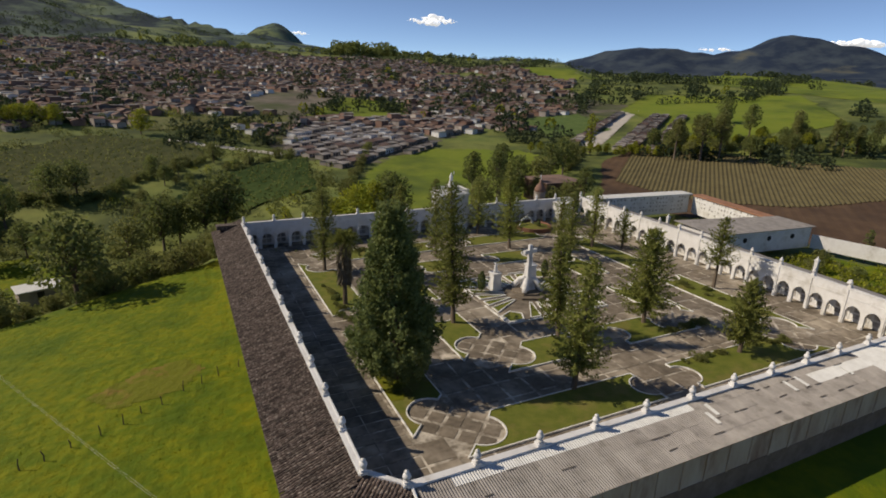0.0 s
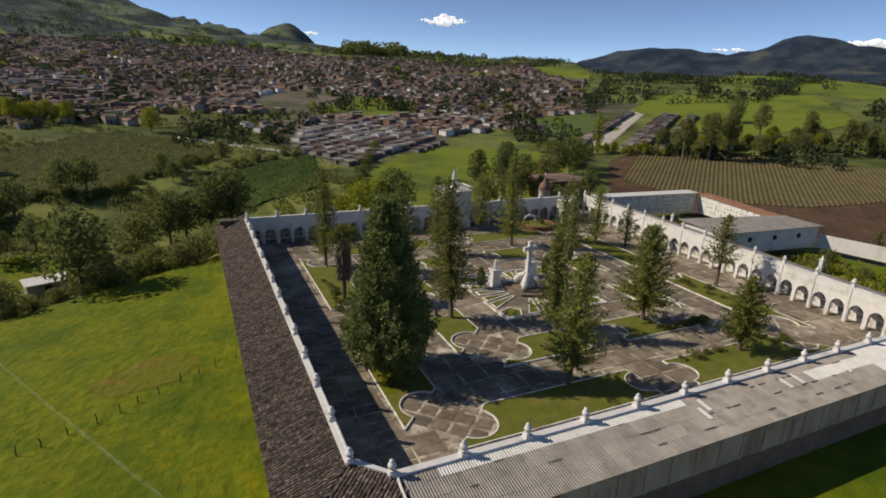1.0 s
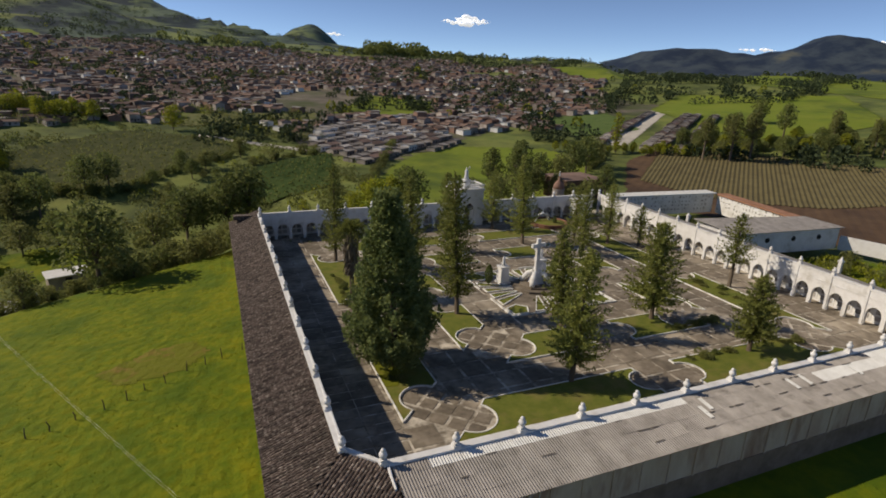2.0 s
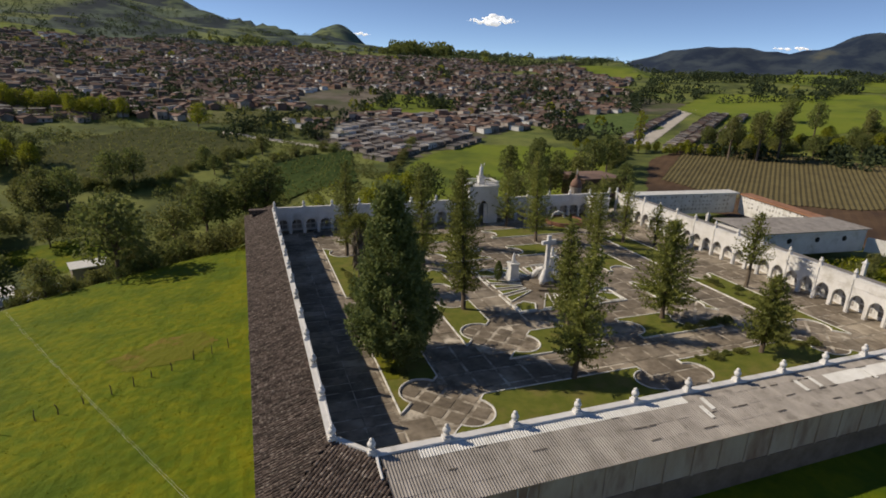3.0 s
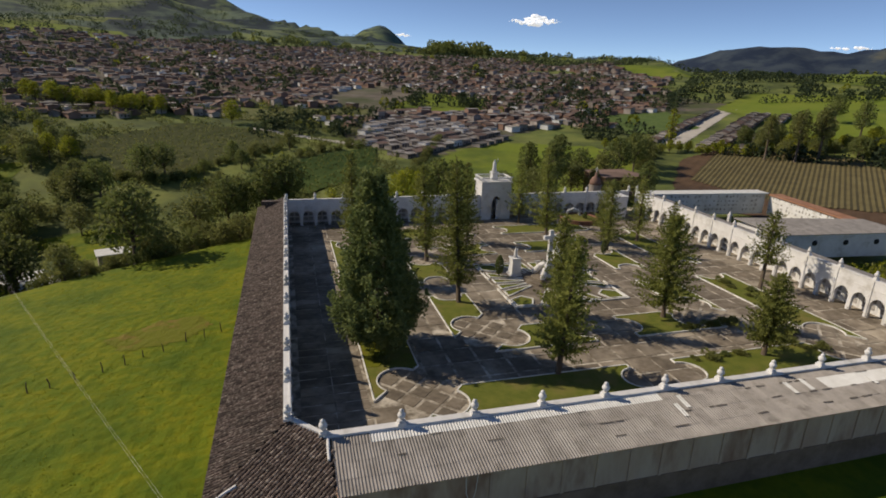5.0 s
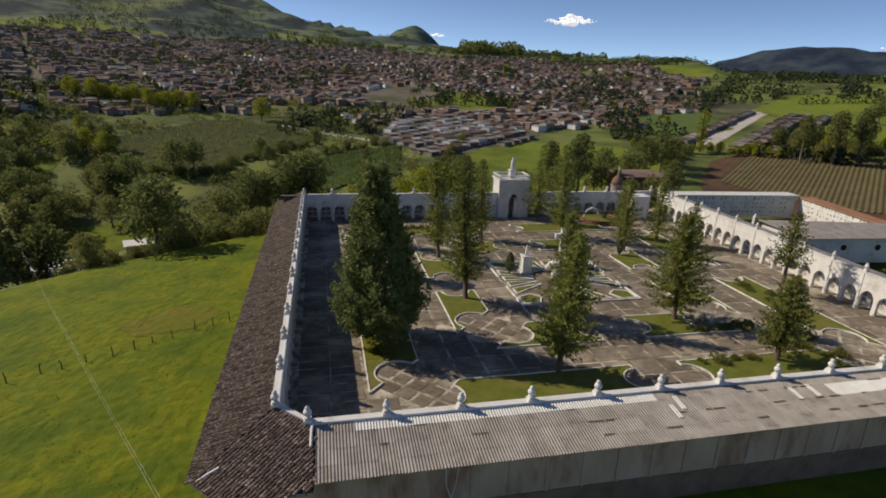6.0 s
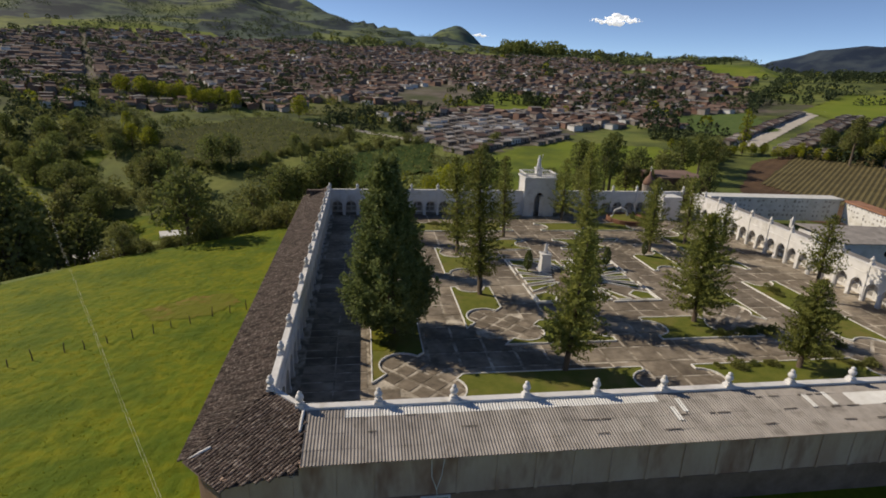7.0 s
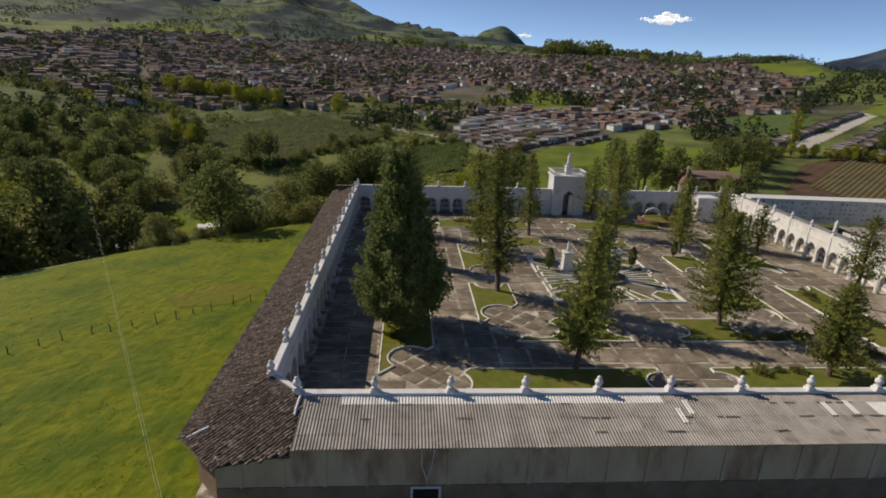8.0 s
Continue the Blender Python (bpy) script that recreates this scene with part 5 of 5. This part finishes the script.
# far trees among the houses and on the hills, too many to count
far_woods = tagged(new("far_woods"), "scattered far trees among houses and along hedges", "trees", kind="stuff")
mb, mby = MB(), MB()
for k in range(5200):
    az, d = radians(random.uniform(-42, 62)), 190 + 520 * random.random() ** 1.1
    x, y = d * math.sin(az), d * math.cos(az) - 27
    keep = noise.noise(Vector((x * 0.02, y * 0.02, 21)))
    if keep < -0.02 or inside(x, y, ESTATE) or inside(x, y, [(112, 120), (135, 112), (205, 160), (170, 180)]) or any(inside(x, y, p) for p in TOWN_FREE[2:5]) and keep < 0.25:
        continue
    z, r = sheet_z(x, y), random.uniform(0.8, 1.9)
    tgt = mby if random.random() < 0.05 else mb
    hh = r * random.uniform(1.5, 2.4)
    for _ in range(60):
        dd = rand_dir()
        tgt.leaf(Vector((x, y, z + hh * 0.55)) + Vector((dd.x * r * 0.8, dd.y * r * 0.8, dd.z * hh * 0.5)), (dd + rand_dir() * 0.6).normalized(), r * 0.75, r * 0.55)
for k in range(26):                                     # hedge lines across the far green hills
    az, d = radians(random.uniform(25, 58)), random.uniform(260, 620)
    hx, hy, ht, hl = d * math.sin(az), d * math.cos(az) - 27, random.choice((-0.5, 0.2, 0.9)) + random.uniform(-.2, .2), random.uniform(30, 90)
    for i in range(int(hl / 2.2)):
        u = i * 2.2 - hl / 2 + random.uniform(-1, 1)
        x, y = hx + u * math.cos(ht), hy + u * math.sin(ht) + random.uniform(-1.5, 1.5)
        r = random.uniform(1.0, 2.6)
        for _ in range(34):
            dd = rand_dir()
            mb.leaf(Vector((x, y, sheet_z(x, y) + r * 0.8)) + Vector((dd.x * r * 0.8, dd.y * r * 0.8, dd.z * r)), (dd + rand_dir() * 0.6).normalized(), r * 0.6, r * 0.42)
tagged(part("dark_crowns", mb, M_GROVE, far_woods), kind="stuff")
tagged(part("bright_crowns", mby, M_LEAFY, far_woods), kind="stuff")
mb = MB()
for k in range(6400):                                   # hedges and groves on the lower mountain slopes
    az, d = radians(random.uniform(-46, 8) if k < 4400 else random.uniform(18, 62)), random.uniform(580, 1200)
    x, y = d * math.sin(az), d * math.cos(az) - 27
    if noise.noise(Vector((x * 0.011, y * 0.011, 51))) < 0.02:
        continue
    r = random.uniform(1.2, 2.6)
    base = Vector((x, y, sheet_z(x, y) + r * 0.6))
    for _ in range(22):
        dd = rand_dir()
        mb.leaf(base + Vector((dd.x * r, dd.y * r, dd.z * r * 0.8)), (dd + rand_dir() * 0.6).normalized(), r * 0.7, r * 0.5)
tagged(part("slope_crowns", mb, M_GROVE, far_woods), kind="stuff")
mb = MB()
for k in range(150):                                    # tree line on the skyline ridge
    az, d = radians(random.uniform(14, 20) if k < 90 else random.uniform(-5, 34)), random.uniform(690, 760)
    x, y = d * math.sin(az), d * math.cos(az) - 27
    z, hh = sheet_z(x, y), random.uniform(5, 15) if k < 90 else random.uniform(3, 6)
    for _ in range(60):
        dd = rand_dir()
        mb.leaf(Vector((x, y, z + hh * 0.6)) + Vector((dd.x * 3.5, dd.y * 3.5, dd.z * hh * 0.45)), (dd + rand_dir() * .6).normalized(), 3.0, 2.0)
tagged(part("ridge_crowns", mb, M_LEAF, far_woods), kind="stuff")

# loose tufts of grass on the pasture
random.seed(21)
tufts = MB()
PAST = [(-6.4, -12), (-6.4, 61), (-30, 48), (-41, 34), (-52, 10), (-40, -12)]
for k in range(13000):
    x, y = random.uniform(-52, -6), random.uniform(-12, 61)
    if not inside(x, y, PAST) or noise.noise(Vector((x * 0.25, y * 0.25, 31))) < -0.1:
        continue
    p = Vector((x, y, sheet_z(x, y) + 0.10))
    tufts.leaf(p, Vector((random.gauss(0, .8), random.gauss(0, .8), 0.6)).normalized(), random.uniform(0.08, 0.18), random.uniform(0.06, 0.12))
tagged(part("pasture_tufts", tufts, M_TUFT, None, "rough tufts of yellow-green pasture grass"), category="grass", kind="stuff")

# ---- road, sheds, fence, wires, clouds ----
patch("road", [(120.5, 134.6), (125.0, 128.6), (195.5, 182.6), (190.5, 189.0)], M_ROAD, "pale dusty road climbing to the town", "road", 0.8, 0.15)
patch("valley_meadow", [(-40, 86), (-29, 93), (-36, 102), (-54, 99)], M_FIELD, "sunlit grass clearing in the wooded valley", "meadow", 0.8, 0.08)
patch("valley_meadow", [(-80, 118), (-66, 120), (-70, 145), (-90, 140)], M_FIELD, "sunlit grass clearing in the wooded valley", "meadow", 0.8, 0.08)
patch("field_track", [(-14, 176), (20, 150), (21.5, 152), (-12, 179)], M_ROAD, "pale track beside the fields", "road", 1.0, 0.12)
for x, y, w, d in ((-41.5, 73.0, 6.5, 4.5), (-46.5, 77, 6, 5), (-33.5, 84, 6, 4)):
    shed = thing("shed", "small pale shed with a flat sheet roof in the valley", "shed", "sheds of the valley", (x, y, sheet_z(x, y)), 20)
    part("wall", MB().box(-w / 2, w / 2, -d / 2, d / 2, -0.8, 2.3), M_HOUSE, shed)
    part("roof", MB().box(-w / 2 - 0.3, w / 2 + 0.3, -d / 2 - 0.3, d / 2 + 0.3, 2.3, 2.45), M_SHEETW, shed)
    part("door", MB().box(-0.5, 0.5, -d / 2 - 0.04, -d / 2, 0, 2.0), M_DARK, shed)
tk = thing("water_tank", "blue-grey ribbed water tank beside a shed", "water tank", "", (-37.2, 76.5, sheet_z(-37.2, 76.5)))
part("shell", MB().lathe([(1.1, -0.4), (1.1, 0.6), (1.15, 0.7), (1.1, 0.8), (1.1, 1.6), (1.15, 1.7), (1.1, 1.8), (1.0, 2.3), (0.3, 2.6)], 16), M_TANK, tk, "", True)
for k in range(15):
    t = k / 14
    x, y = -6.6 - 22 * t + random.uniform(-.3, .3), 27.0 - 12.5 * t + random.uniform(-.5, .5)
    p = thing("fence_post", "weathered wooden fence post in the pasture", "fence post", "fence posts", (x, y, sheet_z(x, y)), 0)
    part("post", MB().tube([(0, 0, -0.2), (random.uniform(-.05, .05), 0, 0.6), (random.uniform(-.1, .1), 0, random.uniform(0.8, 1.25))], [0.05, 0.045, 0.035], 6), M_WOOD, p)
for dx in (0.0, 0.16):
    wire = MB().tube([(0.5 + dx - 45 * t, -16.5 + 77 * t, 3.4 - 0.8 * math.sin(math.pi * t)) for t in [i / 16 for i in range(17)]], [0.004] * 17, 4)
    tagged(part("overhead_wire", wire, M_KERB, None, "thin pale overhead wire across the pasture"), category="wire")
for x, y in ((0.78, -16.8), (-44.2, 60.7)):
    p = thing("wire_pole", "grey pole that carries the overhead wires", "pole", "wire poles", (x, y, sheet_z(x, y)))
    part("pole", MB().tube([(0, 0, -0.3), (0, 0, 4.6)], [0.09, 0.07], 8), M_WOOD, p)


def cloud(x, y, z, sx, sz, blobs, seed):
    random.seed(seed)
    mb = MB()
    for k in range(blobs):
        t = random.uniform(-1, 1)
        r = sx * random.uniform(0.06, 0.17) * (1.1 - abs(t))
        cx, cz = t * sx, sz * random.uniform(-0.35, 0.55) * (1 - 0.8 * abs(t))
        bm = bmesh.new()
        bmesh.ops.create_icosphere(bm, subdivisions=3, radius=1.0)
        vs = []
        for v in bm.verts:
            n = 1 + 0.13 * noise.noise(v.co * 2.5 + Vector((k * 7, seed, 0)))
            vs.append((cx + v.co.x * r * n, random.uniform(-1, 1) + v.co.y * r * n, cz + v.co.z * r * 0.6 * n))
        mb.add(vs, [tuple(v.index for v in f.verts) for f in bm.faces])
        bm.free()
    ob = part("cloud", mb, M_CLOUD, None, "small white fair-weather cloud", True)
    ob.matrix_basis = pose(x, y, z, 0, 0, -24)
    tagged(ob, category="cloud", kind="structure")


cloud(1235, 2720, 302, 128, 44, 70, 1)
cloud(640, 3150, 232, 60, 16, 30, 2)
cloud(2900, 1560, 232, 190, 26, 60, 3)
cloud(2560, 2080, 208, 95, 12, 30, 4)

# ---- paving slabs ----
random.seed(3)
paving = tagged(new("pavement"), "grey stone slabs in a grid with pale bands", "paving", kind="structure")
PITCH = 2.56
SLAB_ME = MB().box(-1.15, 1.15, -1.15, 1.15, -0.05, 0.0, 0.01).mesh("slab", M_SLAB)
HALF_ME = MB().box(-1.23, 1.23, -0.56, 0.56, -0.05, 0.0, 0.01).mesh("slab", M_SLAB)
SMALL_ME = MB().box(-0.62, 0.62, -0.62, 0.62, -0.05, 0.0, 0.01).mesh("slab", M_SLAB)
DIAG = [(8.1, 9.7), (17.1, 18.7)]
DIAGS = [(2 * XC - x if fx else x, 2 * YC - y if fy else y, 45) for x, y in DIAG for fx in (0, 1) for fy in (0, 1)]
STRAIGHT = [(XC, y, 0) for y in (7.6, 16.85, 2 * YC - 7.6, 2 * YC - 16.85)] + [(x, YC, 0) for x in (6.5, 15.5, 2 * XC - 6.5, 2 * XC - 15.5)]


def deep_in_bed(x, y, r):
    return any(all(inside(x + a * r, y + b * r, p) for a in (-1, 1) for b in (-1, 1)) for p in BEDS)


def in_diag(x, y):
    for cx, cy, _ in DIAGS:
        s = 1 if (cx - XC) * (cy - YC) > 0 else -1
        u, v = (x - cx + s * (y - cy)) / 1.414, (x - cx - s * (y - cy)) / 1.414
        if abs(u) < 2.6 and abs(v) < 4.0:
            return True
    return False


extra = MB()
count = 0
for i in range(24):
    for j in range(24):
        x, y = -1.2 + (i + 0.5) * PITCH, 0.6 + (j + 0.5) * PITCH
        if deep_in_bed(x, y, 1.1) or in_diag(x, y) or max(abs(x - XC), abs(y - YC)) < 5.8:
            continue
        count += 1
        m = pose(x + random.uniform(-.02, .02), y + random.uniform(-.02, .02), 0.028 + random.uniform(-0.006, 0.006), random.uniform(-.12, .12), random.uniform(-.12, .12), random.uniform(-.5, .5))
        if x < 4.0:                                     # the long walk has shorter slabs laid across it
            for dy in (-0.64, 0.64):
                part("slab", HALF_ME, None, paving).matrix_basis = m @ pose(0, dy, random.uniform(-0.004, 0.004), 0, 0, random.uniform(-.4, .4))
        elif j < 11:
            part("slab", SLAB_ME, None, paving).matrix_basis = m
        else:
            extra.add([tuple(m @ v.co) for v in SLAB_ME.vertices], [tuple(p.vertices) for p in SLAB_ME.polygons])
tagged(part("slabs", extra, M_SLAB, paving), kind="stuff")
for cx, cy, turn in DIAGS:
    s = 1 if (cx - XC) * (cy - YC) > 0 else -1
    for a in range(-1, 2):
        for b in range(-2, 3):
            u, v = a * 1.55, b * 1.55
            x, y = cx + (u + v) / 1.414, cy + s * (u - v) / 1.414
            part("slab", SMALL_ME, None, paving).matrix_basis = pose(x, y, 0.03 + random.uniform(-0.005, 0.005), 0, 0, 45)
